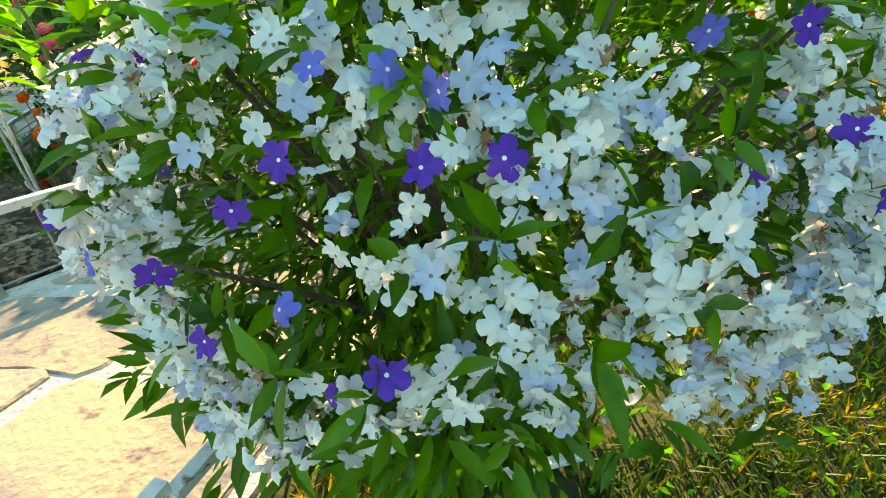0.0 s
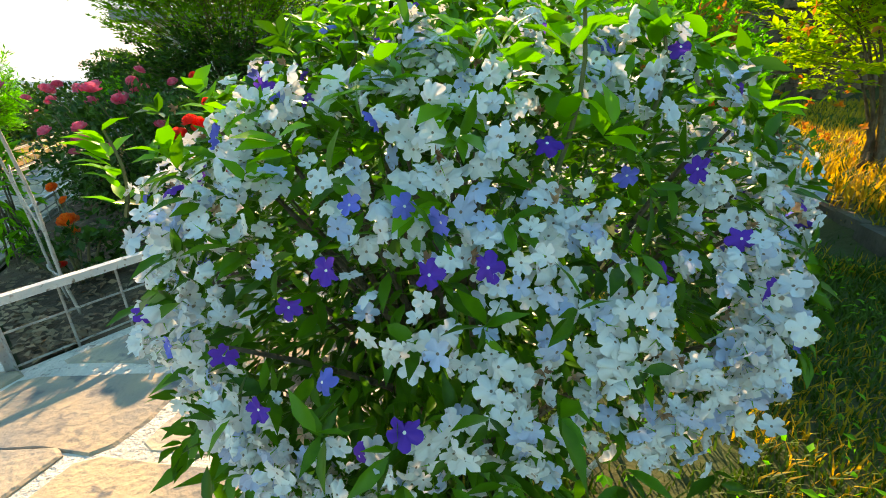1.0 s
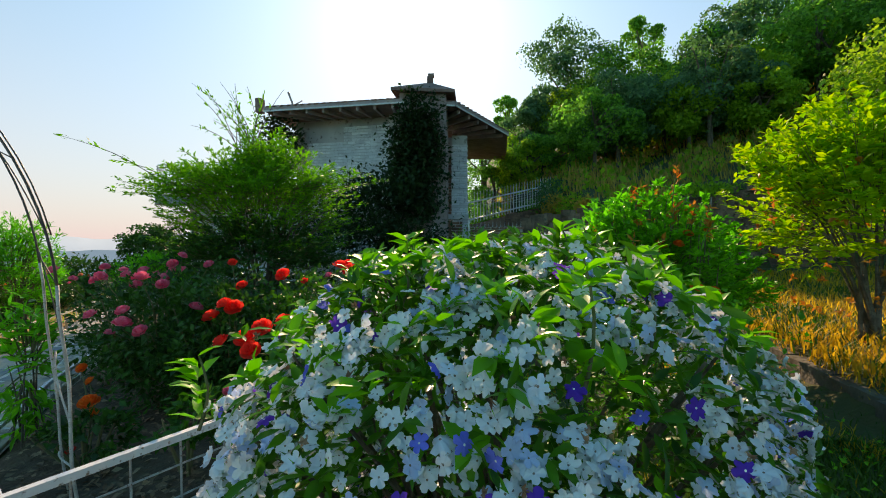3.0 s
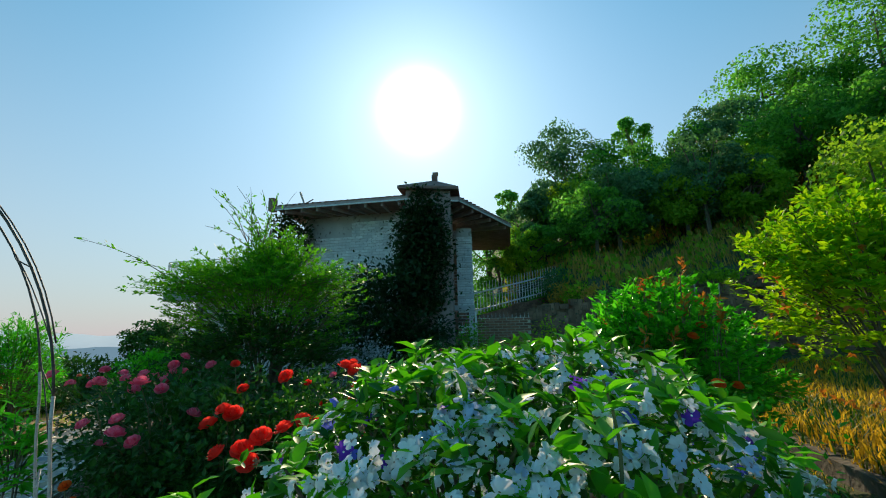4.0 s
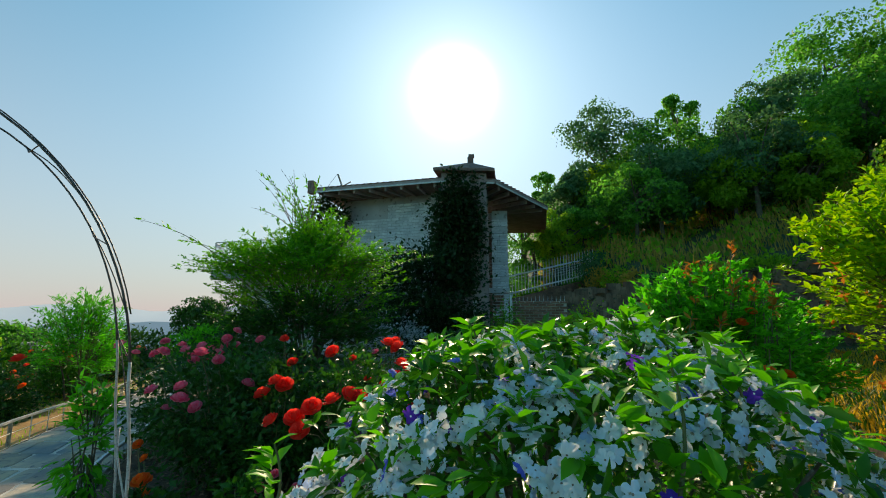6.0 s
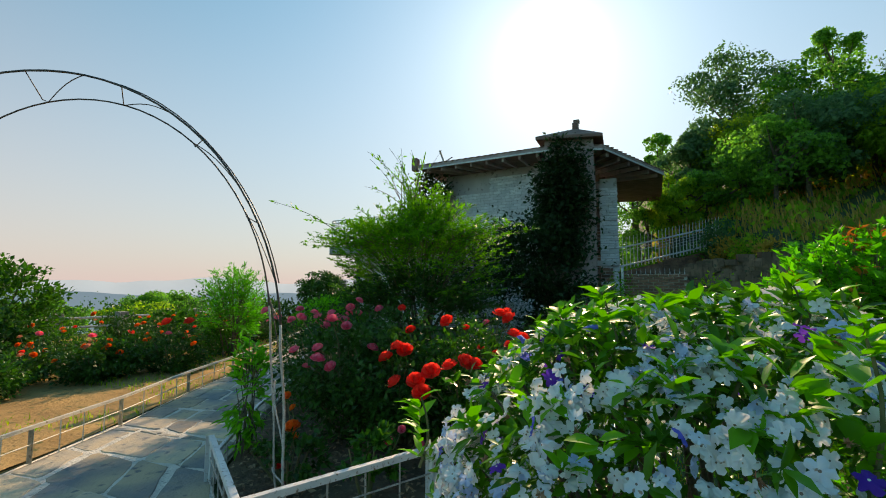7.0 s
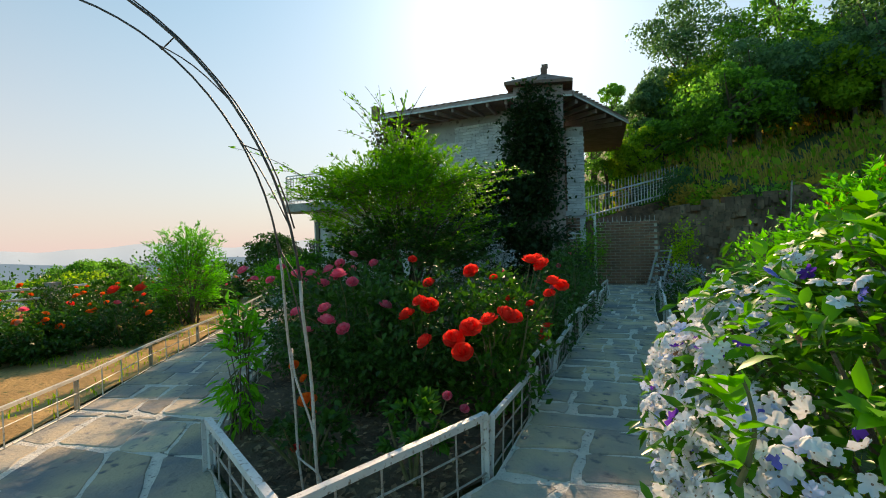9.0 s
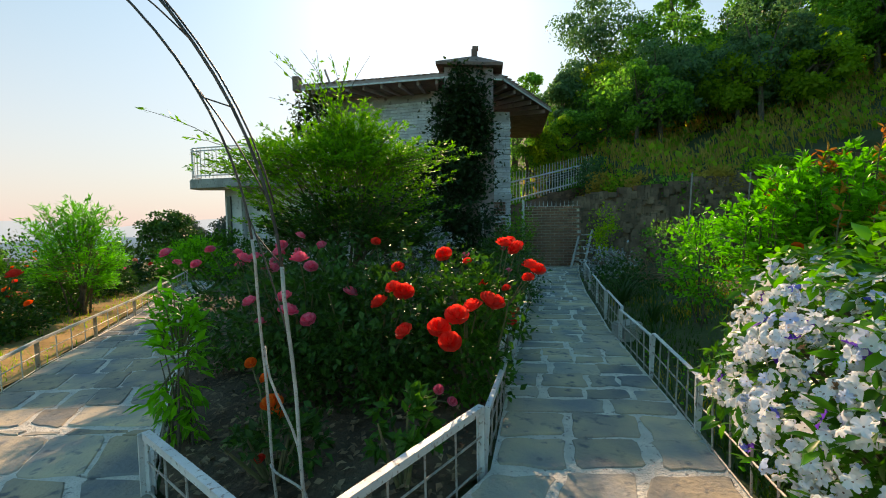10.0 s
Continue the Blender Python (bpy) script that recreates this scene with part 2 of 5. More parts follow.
F_DRY = foliage("dry_grass_blade", (0.38, 0.26, 0.02), (0.66, 0.47, 0.04), (1.3, 1.15, 0.7), 0.6, 0.6, 0.8)
F_BANK = foliage("bank_grass_blade", (0.38, 0.27, 0.06), (0.62, 0.44, 0.10), (1.3, 1.15, 0.7), 0.65, 0.6, 0.5)
F_STRAP = foliage("strap_leaf", (0.008, 0.035, 0.012), (0.03, 0.10, 0.025), None, 0.25, 0.35)
F_ORANGE = foliage("orange_tip_leaf", (0.5, 0.12, 0.02), (0.65, 0.28, 0.04), (1.2, 1.0, 0.7), 0.4, 0.5)
F_GREYLEAF = foliage("grey_white_leaf", (0.14, 0.18, 0.18), (0.5, 0.55, 0.58), (1.0, 1.0, 0.9), 0.25, 0.6)

P_WHITE = petal("white_petal", (0.72, 0.80, 0.88), (0.89, 0.89, 0.87), (0.35, 0.2, 0.1), 0.26)
P_PALE = petal("pale_blue_petal", (0.42, 0.57, 0.88), (0.60, 0.71, 0.91), (0.4, 0.3, 0.35), 0.28)
P_BLUE = petal("blue_violet_petal", (0.09, 0.12, 0.72), (0.20, 0.25, 0.85))
P_VIOLET = petal("violet_petal", (0.10, 0.025, 0.42), (0.20, 0.06, 0.60))
P_EYE = surface("flower_eye", (0.85, 0.83, 0.7), (0.9, 0.88, 0.8), 20, 0.6, 0, 0)
P_DARK_EYE = surface("dark_flower_eye", (0.18, 0.12, 0.1), (0.3, 0.2, 0.15), 20, 0.6, 0, 0)
P_BROWN = surface("withered_petal", (0.28, 0.12, 0.06), (0.5, 0.28, 0.16), 30, 0.8, 0, 0.3)
P_RED = petal("red_rose_petal", (0.97, 0.03, 0.02), (0.98, 0.10, 0.06), None, 0.55)
P_PINK = petal("pink_rose_petal", (0.95, 0.06, 0.18), (0.96, 0.30, 0.40), None, 0.6)
P_ORANGE = petal("orange_rose_petal", (0.9, 0.10, 0.01), (0.96, 0.25, 0.03), None, 0.5)
P_PEACH = petal("peach_rose_petal", (0.8, 0.25, 0.12), (0.85, 0.4, 0.25))


# ---- building helpers ----
RNG = np.random.default_rng(7)


def mesh_of(name, verts, faces, mats, smooth=False, indices=None):
    me = bpy.data.meshes.new(name)
    me.from_pydata([tuple(v) for v in verts], [], [tuple(int(i) for i in f) for f in faces])
    for m in (mats if isinstance(mats, (list, tuple)) else [mats]):
        me.materials.append(m)
    if indices is not None:
        me.polygons.foreach_set("material_index", np.asarray(indices, dtype=np.int32))
    if smooth:
        me.polygons.foreach_set("use_smooth", np.ones(len(me.polygons), dtype=bool))
    me.update()
    return me


def under(ob, parent):
    ob.parent = parent
    if parent is not None:
        bpy_m = Matrix.Identity(4)
        up = parent
        while up is not None:
            bpy_m = up.matrix_basis.inverted() if up.parent is None else bpy_m
            up = up.parent
        ob.matrix_parent_inverse = bpy_m if parent.parent is None else Matrix.Identity(4)
    return ob


def shape(name, geo, mats, parent=None, label="", smooth=False, kind="", indices=None):
    """One mesh object, given in world coordinates, under a thing or alone."""
    ob = new(name, mesh_of(name, geo[0], geo[1], mats, smooth, indices))
    under(ob, parent)
    return tagged(ob, label, kind=kind)


def thing(name, at, label, category, group="", kind=""):
    e = new(name)
    e.empty_display_size = 0.1
    e.matrix_basis = Matrix.Translation(at)
    return tagged(e, label, category, group, kind)


def join(*geos):
    vs, fs, k = [], [], 0
    for v, f in geos:
        vs.extend(v)
        fs.extend([tuple(i + k for i in q) for q in f])
        k += len(v)
    return vs, fs


def sweep(points, profile, up=(0, 0, 1), closed=True):
    """A profile (list of (side, up) pairs) drawn along points."""
    pts = [Vector(p) for p in points]
    vs, fs, n = [], [], len(profile)
    for i, p in enumerate(pts):
        d = (pts[min(i + 1, len(pts) - 1)] - pts[max(i - 1, 0)]).normalized()
        u = Vector(up)
        if abs(d.dot(u)) > 0.97:
            u = Vector((0.3, 1, 0)).normalized()
        s = d.cross(u).normalized()
        t = s.cross(d)
        vs += [p + s * a + t * b for a, b in profile]
    for i in range(len(pts) - 1):
        for j in range(n):
            k = (j + 1) % n
            fs.append((i * n + j, i * n + k, (i + 1) * n + k, (i + 1) * n + j))
    fs += [tuple(reversed(range(n))), tuple((len(pts) - 1) * n + j for j in range(n))]
    return vs, fs


def rect(w, h, c=0.15):
    a, b, k = w / 2, h / 2, min(w, h) * c
    return [(-a + k, -b), (a - k, -b), (a, -b + k), (a, b - k), (a - k, b), (-a + k, b), (-a, b - k), (-a, -b + k)]


def angle_iron(w, t=0.005):
    return [(-w / 2, 0), (w / 2, 0), (w / 2, -w), (w / 2 - t, -w), (w / 2 - t, -t), (-w / 2, -t)]


def tube(points, radii, n=6):
    pts = [Vector(p) for p in points]
    vs, fs = [], []
    ref = Vector((0.31, 0.77, 0.55)).normalized()
    for i, p in enumerate(pts):
        d = (pts[min(i + 1, len(pts) - 1)] - pts[max(i - 1, 0)]).normalized()
        s = d.cross(ref).normalized()
        t = d.cross(s)
        r = radii[i] if hasattr(radii, "__len__") else radii
        vs += [p + (s * math.cos(a) + t * math.sin(a)) * r for a in (math.tau * j / n for j in range(n))]
    for i in range(len(pts) - 1):
        for j in range(n):
            k = (j + 1) % n
            fs.append((i * n + j, i * n + k, (i + 1) * n + k, (i + 1) * n + j))
    fs += [tuple(reversed(range(n))), tuple((len(pts) - 1) * n + j for j in range(n))]
    return vs, fs


def block(x0, y0, z0, x1, y1, z1):
    v = [(x, y, z) for z in (z0, z1) for x, y in ((x0, y0), (x1, y0), (x1, y1), (x0, y1))]
    return v, [(3, 2, 1, 0), (4, 5, 6, 7), (0, 1, 5, 4), (1, 2, 6, 5), (2, 3, 7, 6), (3, 0, 4, 7)]


def prism(poly, z0, z1):
    n = len(poly)
    lo = z0 if callable(z0) else (lambda x, y: z0)
    hi = z1 if callable(z1) else (lambda x, y: z1)
    v = [(x, y, lo(x, y)) for x, y in poly] + [(x, y, hi(x, y)) for x, y in poly]
    return v, [tuple(reversed(range(n))), tuple(range(n, 2 * n))] + [(i, (i + 1) % n, n + (i + 1) % n, n + i) for i in range(n)]


# leaf forms: along +y, face up, unit length
LEAF = (np.array([(0, 0, 0), (-.13, .25, .03), (0, .3, -.02), (.13, .25, .03), (-.15, .55, .03), (0, .6, -.03), (.15, .55, .03), (0, 1, -.12)]),
        [(0, 2, 1), (0, 3, 2), (1, 2, 5, 4), (2, 3, 6, 5), (4, 5, 7), (5, 6, 7)])
WIDE = (np.array([(0, 0, 0), (-.2, .28, .04), (0, .3, -.02), (.2, .28, .04), (-.21, .6, .04), (0, .62, -.03), (.21, .6, .04), (0, 1, -.15)]), LEAF[1])
BROAD = (np.array([(0, 0, 0), (-.3, .4, .06), (0, .45, -.03), (.3, .4, .06), (0, 1, -.1)]), [(0, 2, 1), (0, 3, 2), (1, 2, 4), (2, 3, 4)])
SLIM = (np.array([(0, 0, 0), (-.09, .45, .0), (.09, .45, .0), (0, 1, -.1)]), [(0, 2, 1), (1, 2, 3)])
FINE = (np.array([(0, 0, 0), (-.17, .45, .03), (.17, .5, -.03), (0, 1, -.05)]), [(0, 2, 1), (1, 2, 3)])
CHIP = (np.array([(0, 0, 0), (-.32, .45, .05), (.32, .5, -.05), (0, 1, 0)]), [(0, 2, 1), (1, 2, 3)])
BLADE = (np.array([(-.05, 0, 0), (.05, 0, 0), (-.04, .12, .5), (.04, .12, .5), (0, .55, .85)]), [(0, 1, 3, 2), (2, 3, 4)])


def frames_of(dirs, ups=None, roll=0.6):
    """Rotation matrices (N,3,3) whose y axis is dirs and whose z axis is near ups, with some roll."""
    y = dirs / np.linalg.norm(dirs, axis=1, keepdims=True)
    up = np.tile((0, 0, 1.0), (len(y), 1)) if ups is None else ups
    up = up + RNG.normal(0, roll, (len(y), 3))
    x = np.cross(y, up)
    x /= np.linalg.norm(x, axis=1, keepdims=True) + 1e-9
    z = np.cross(x, y)
    return np.stack([x, y, z], axis=2)


def scatter(form, pos, rot, size):
    """Many copies of one form as one mesh's vertices and faces."""
    tv, tf = form
    size = np.broadcast_to(np.asarray(size, dtype=float), (len(pos),))
    v = np.einsum("nij,kj->nki", rot, tv) * size[:, None, None] + pos[:, None, :]
    k = len(tv)
    fs = []
    for f in tf:
        fs.append(np.arange(len(pos))[:, None] * k + np.array(f)[None, :])
    faces = [tuple(r) for a in fs for r in a.tolist()]
    return v.reshape(-1, 3).tolist(), faces


def sphere_dirs(n):
    d = RNG.normal(size=(n, 3))
    return d / np.linalg.norm(d, axis=1, keepdims=True)


def crown(centre, radii, clumps, per, spread, form, size, lift=0.3, inner=0.55, flat=0.6, droop=0.0):
    """A crown of leaf clumps: an uneven outline, gaps between the clumps."""
    d = sphere_dirs(clumps)
    r = inner + (1 - inner) * RNG.random(clumps) ** 0.5
    r *= 0.85 + 0.3 * RNG.random(clumps)
    cc = np.array(centre) + d * r[:, None] * np.array(radii)
    off = RNG.normal(size=(clumps, per, 3)) * np.array((1, 1, flat)) * spread
    off *= (0.6 + 0.8 * RNG.random((clumps, 1, 1)))
    pos = (cc[:, None, :] + off).reshape(-1, 3)
    out = (pos - np.array(centre)) / np.array(radii)
    out /= np.linalg.norm(out, axis=1, keepdims=True) + 1e-9
    dirs = out * 0.6 + RNG.normal(0, 0.6, out.shape) + np.array((0, 0, lift - droop))
    rot = frames_of(dirs, None, 0.5)
    return scatter(form, pos, rot, size * (0.6 + 0.8 * RNG.random(len(pos)))), cc


def sprays(centre, radii, n, reach, leaf, form, up=0.35, side=0.5, per=9, droop=0.0, inner=0.45, low=-0.4, nodes=7):
    """Leafy sprays that spring from inside a crown and end in its uneven outline: leaves and bare twigs."""
    c, r = np.array(centre), np.array(radii)
    pos, dirs, twigs = [], [], []
    for _ in range(n):
        d = sphere_dirs(1)[0]
        if d[2] < low:
            d[2] = -d[2]
        s0 = c + d * r * inner * RNG.uniform(.6, 1.2)
        ax = d * r * RNG.uniform(.8, 1.14) + c - s0 + np.array((0, 0, up * reach))
        span = max(np.linalg.norm(ax), reach * .6)
        ax /= np.linalg.norm(ax)
        lat = np.cross(ax, (0.05, 0, 1))
        lat /= np.linalg.norm(lat) + 1e-9
        bend = np.array((0, 0, -droop * span))
        twigs.append(tube([s0 + ax * span * u + bend * u * u for u in (0, .35, .7, 1)], [.006, .005, .0035, .0015], 4))
        for j, u in enumerate(np.linspace(.2, 1, nodes)):
            b = s0 + ax * span * u + bend * u * u
            sd = lat * (.85 if j % 2 else -.85) + ax * .8 + RNG.normal(0, .2, 3)
            sd /= np.linalg.norm(sd)
            v = RNG.random(per)
            sw = np.cross(sd, (0, 0, 1)) * np.where(RNG.random(per) < .5, 1, -1)[:, None]
            pos.append(b + sd * (reach * side * (1.1 - .7 * u) * v)[:, None] + RNG.normal(0, .1 * leaf, (per, 3)))
            dirs.append(sd * .7 + sw * .8 + RNG.normal(0, .3, (per, 3)) + np.array((0, 0, .15 - droop)))
    pos, dirs = np.concatenate(pos), np.concatenate(dirs)
    return scatter(form, pos, frames_of(dirs, None, .45), leaf * RNG.uniform(.6, 1.3, len(pos))), join(*twigs)


def puffs(centre, radii, n, per, leaf, form):
    """A tree crown of separate leafy heads, their leaves lying on each head's surface, with gaps between."""
    c, r = np.array(centre), np.array(radii)
    d = sphere_dirs(n)
    cc = c + d * (.45 + .5 * RNG.random(n) ** .5)[:, None] * r
    pr = r.mean() * RNG.uniform(.2, .42, n)
    o = sphere_dirs(n * per).reshape(n, per, 3)
    o[..., 2] = np.where(RNG.random((n, per)) < .7, np.abs(o[..., 2]), o[..., 2])
    pos = cc[:, None, :] + o * pr[:, None, None] * (.55 + .55 * RNG.random((n, per, 1)) ** .6) * np.array((1, 1, .75))
    o, pos = o.reshape(-1, 3), pos.reshape(-1, 3)
    out = np.cross(o, RNG.normal(0, 1, o.shape)) + o * .35
    return scatter(form, pos, frames_of(out, o, .45), leaf * RNG.uniform(.55, 1.3, len(pos))), cc


# ---- the lie of the land ----
def smooth(a, b, v):
    t = min(1.0, max(0.0, (v - a) / (b - a)))
    return t * t * (3 - 2 * t)


def wall_line(x):
    """y of the retaining wall's face at x."""
    return 12.1 + 0.24 * (x - 1.1) if x < 6.4 else 13.4 - 0.35 * (x - 6.4)


def wall_top(x):
    return 1.75 + 0.14 * max(0.0, x - 1.1)


def land(x, y):
    z = -0.05 * min(max(0.0, -1.2 - x), 5.0)
    # right: a low terrace behind the drain
    edge = 2.75 + 0.12 * (y - 3.0)
    z += (0.22 + 0.05 * max(0.0, x - edge)) * smooth(edge, edge + 0.12, x) * smooth(0.6, 1.6, y)
    # hill behind the retaining wall
    if x > -0.4 and y > 5:
        w = wall_line(max(x, 1.1)) + 6.6 * smooth(3.9, 2.7, x)
        h = wall_top(max(x, 1.1)) + 1.2 * smooth(3.9, 2.7, x) + 0.27 * max(0.0, y - w) + 0.06 * max(0.0, x - 6)
        h = min(h, 32)
        z += (h - z) * smooth(w + 0.15, w + 0.45, y) * smooth(0.3, 2.0, x + 0.02 * (y - 12))
    if x > 9.5:
        z = max(z, 0.6 + 0.42 * min(x - 9.5, 60))
    # left and behind the house: the terrace ends and the hillside drops into the valley
    drop = max(0.0, -15.5 - x) + max(0.0, y - 24) * smooth(6, -6, x)
    z -= min(drop * 0.35, 60)
    return z + 0.015 * noise.noise((x * 0.9, y * 0.9, 0))


def stretch(a, b, n, far, m):
    inner = np.linspace(a, b, n)
    outer = np.geomspace(1.0, far, m)
    return np.concatenate([a - outer[::-1], inner, b + outer])


gx, gy = stretch(-17, 20, 150, 4000, 26), stretch(-4, 30, 136, 4000, 26)
gv = [(x, y, land(x, y)) for y in gy for x in gx]
nx = len(gx)
gf = [(j * nx + i, j * nx + i + 1, (j + 1) * nx + i + 1, (j + 1) * nx + i) for j in range(len(gy) - 1) for i in range(nx - 1)]
tagged(shape("ground", (gv, gf), M_GROUND, smooth=True), "grassy earth of a terraced hillside garden", "ground", kind="structure")

# distant ridges; their haze is painted as pale blue colour and a glow
def painted_haze(name, col, glow):
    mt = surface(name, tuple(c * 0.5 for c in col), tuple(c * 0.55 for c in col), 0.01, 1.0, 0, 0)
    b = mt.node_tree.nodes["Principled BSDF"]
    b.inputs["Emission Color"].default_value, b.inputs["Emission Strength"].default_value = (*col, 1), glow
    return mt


M_RIDGE1 = painted_haze("haze_painted_ridge", (0.24, 0.36, 0.44), 0.7)
M_RIDGE2 = painted_haze("paler_haze_painted_ridge", (0.40, 0.50, 0.57), 0.7)


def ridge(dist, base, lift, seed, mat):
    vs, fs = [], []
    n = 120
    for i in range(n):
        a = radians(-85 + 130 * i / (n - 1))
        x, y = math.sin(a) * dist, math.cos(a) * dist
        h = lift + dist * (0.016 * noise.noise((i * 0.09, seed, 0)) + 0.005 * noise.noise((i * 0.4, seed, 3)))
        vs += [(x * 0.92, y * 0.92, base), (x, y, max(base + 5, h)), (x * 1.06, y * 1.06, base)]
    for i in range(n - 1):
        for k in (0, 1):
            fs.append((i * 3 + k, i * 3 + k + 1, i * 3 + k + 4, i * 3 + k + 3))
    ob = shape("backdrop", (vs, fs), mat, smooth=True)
    tagged(ob, "blue mountain ridge across the valley, haze painted as a faint glow", "mountain", kind="structure")


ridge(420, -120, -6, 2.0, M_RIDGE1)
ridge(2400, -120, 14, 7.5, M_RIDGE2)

# ---- paths: bedding and slabs ----
APRON = [(-0.85, -3.0), (-0.52, 0.2), (-0.42, 0.55), (-0.13, 1.6), (-0.06, 2.1), (-1.16, 2.1), (-1.2, 2.02), (-1.74, 1.2),
         (-2.75, 1.92), (-4.85, 2.45), (-4.2, 1.1), (-3.6, -0.6), (-3.2, -3.0)]
RIGHT_L = [(-1.16, 2.1), (-0.95, 3.85), (-0.80, 4.9), (-0.42, 7.4), (-0.12, 9.4), (-0.02, 11.4)]
RIGHT_R = [(-0.06, 2.1), (0.04, 3.75), (0.12, 4.9), (0.42, 7.4), (0.72, 9.4), (1.1, 11.4)]
LEFT_R = [(-2.8, 1.95), (-3.55, 3.05), (-4.2, 4.15), (-5.6, 6.1), (-7.0, 8.3), (-8.2, 10.6)]
LEFT_L = [(-4.85, 2.45), (-5.2, 3.2), (-5.7, 4.1), (-6.75, 6.1), (-8.0, 8.6), (-9.1, 10.8)]


def bedding(name, poly, label):
    bm = bmesh.new()
    top = [bm.verts.new((x, y, land(x, y) + 0.03)) for x, y in poly]
    bm.faces.new(top)
    bmesh.ops.triangulate(bm, faces=bm.faces[:])
    bmesh.ops.subdivide_edges(bm, edges=bm.edges[:], cuts=3, use_grid_fill=True)
    for v in bm.verts:
        v.co.z = land(v.co.x, v.co.y) + 0.041
    bmesh.ops.recalc_face_normals(bm, faces=bm.faces[:])
    r = bmesh.ops.extrude_face_region(bm, geom=bm.faces[:])
    for g in r["geom"]:
        if isinstance(g, bmesh.types.BMVert):
            g.co.z -= 0.2
    bmesh.ops.recalc_face_normals(bm, faces=bm.faces[:])
    me = bpy.data.meshes.new(name)
    bm.to_mesh(me)
    bm.free()
    me.materials.append(M_MORTAR)
    return tagged(new(name, me), label, "path", kind="structure")


def strip_poly(a, b):
    return a + b[::-1]


PATHS = {
    "pavement_apron": bedding("pavement_apron", APRON, "pale mortar bed of a slate slab forecourt"),
    "pavement_right": bedding("pavement_right", strip_poly(RIGHT_L, RIGHT_R), "narrow slate slab garden path to the gate"),
    "pavement_left": bedding("pavement_left", strip_poly(LEFT_R, LEFT_L), "broad slate slab garden path"),
}

# rose bed soil
BED = [(-1.74, 1.24), (-1.22, 2.06), (-1.0, 3.85), (-0.86, 4.9), (-0.48, 7.4), (-0.2, 9.4), (-1.5, 11.0), (-7.4, 9.0), (-6.9, 8.3), (-5.5, 6.1), (-4.15, 4.2), (-3.5, 3.1), (-2.75, 1.97)]
bm = bmesh.new()
bm.faces.new([bm.verts.new((x, y, 0)) for x, y in BED])
bmesh.ops.triangulate(bm, faces=bm.faces[:])
for _ in range(3):
    bmesh.ops.subdivide_edges(bm, edges=bm.edges[:], cuts=1, use_grid_fill=True)
for v in bm.verts:
    v.co.z = land(v.co.x, v.co.y) + 0.03 + 0.02 * noise.noise((v.co.x * 5, v.co.y * 5, 1))
bmesh.ops.recalc_face_normals(bm, faces=bm.faces[:])
me = bpy.data.meshes.new("ground_bed")
bm.to_mesh(me)
bm.free()
me.materials.append(M_SOIL)
tagged(new("ground_bed", me), "dark bare soil of the rose bed", "soil", kind="structure")

# left garden soil
bm = bmesh.new()
bmesh.ops.create_grid(bm, x_segments=50, y_segments=50, size=1)
for v in bm.verts:
    u, w = (v.co.x + 1) / 2, (v.co.y + 1) / 2
    y = 0.8 + 10.5 * w
    xr = np.interp(y, [0.8, 2.45, 4.1, 6.1, 8.6, 11.3], [-4.25, -4.95, -5.8, -6.85, -8.1, -9.4])
    x = xr - (14.6 + xr) * (1 - u)
    v.co = (x, y, land(x, y) + 0.02 + 0.025 * noise.noise((x * 2, y * 2, 4)))
me = bpy.data.meshes.new("ground_garden")
bm.to_mesh(me)
bm.free()
M_DRYSOIL = surface("dry_garden_soil", (0.32, 0.185, 0.06), (0.52, 0.31, 0.11), 2.0, 0.95, 0, 1.0, 25, (0.12, 0.12, 0.03))
me.materials.append(M_DRYSOIL)
tagged(new("ground_garden", me), "dry brown soil of the flower garden", "soil", kind="structure")


# ---- iron fences ----
def fence_panel(p, q, height=0.34, rods=4, rails=2, mat=M_METAL, lean=0.0, post=True, width=0.026, group="low iron fences", label="low white-painted iron garden fence panel beside the path"):
    p, q = Vector((*p, land(*p))), Vector((*q, land(*q)))
    side = (q - p).cross(Vector((0, 0, 1))).normalized() * lean
    f = thing("fence", p, label, "fence", group)
    h = Vector((0, 0, height)) + side
    shape("top_rail", sweep([p + h, q + h], angle_iron(width)), mat, f)
    for e in ((p, q) if post else (p,)):
        shape("post", sweep([e + h * -0.25, e + h * 0.985], angle_iron(0.03)), mat, f)
    for k in range(rails):
        z = h * (0.16 + 0.42 * k)
        shape("lower_rail", tube([p + z, q + z], 0.005, 6), M_ROD if mat is M_METAL else mat, f)
    for k in range(rods):
        u = (k + 1) / (rods + 1)
        b = p.lerp(q, u)
        shape("upright", tube([b + Vector((0.003, 0, -0.04)), b + h * 0.96], 0.0052, 6), M_ROD if mat is M_METAL else mat, f)
    return f


C0 = (-1.74, 1.22)
fence_panel((-2.75, 1.91), C0, 0.345, 4, width=0.034)
fence_panel(C0, (-1.2, 2.085), 0.36, 4, width=0.034)
edge_posts = [(-1.19, 2.12), (-1.05, 3.02), (-0.96, 3.86), (-0.86, 4.75), (-0.72, 5.6), (-0.58, 6.5), (-0.44, 7.4), (-0.3, 8.4), (-0.16, 9.3)]
for i, (a, b) in enumerate(zip(edge_posts, edge_posts[1:])):
    fence_panel(a, b, (0.34, 0.37, 0.33, 0.36)[i % 4], 4, lean=(0.02, -0.03, 0.05, 0.0)[i % 4])
rail_r = [(-0.62, -0.6), (-0.43, 0.4), (-0.13, 1.56), (-0.04, 2.54), (0.06, 3.5), (0.12, 4.5), (0.24, 5.5), (0.4, 6.6), (0.56, 7.8), (0.74, 9.0), (0.92, 10.0)]
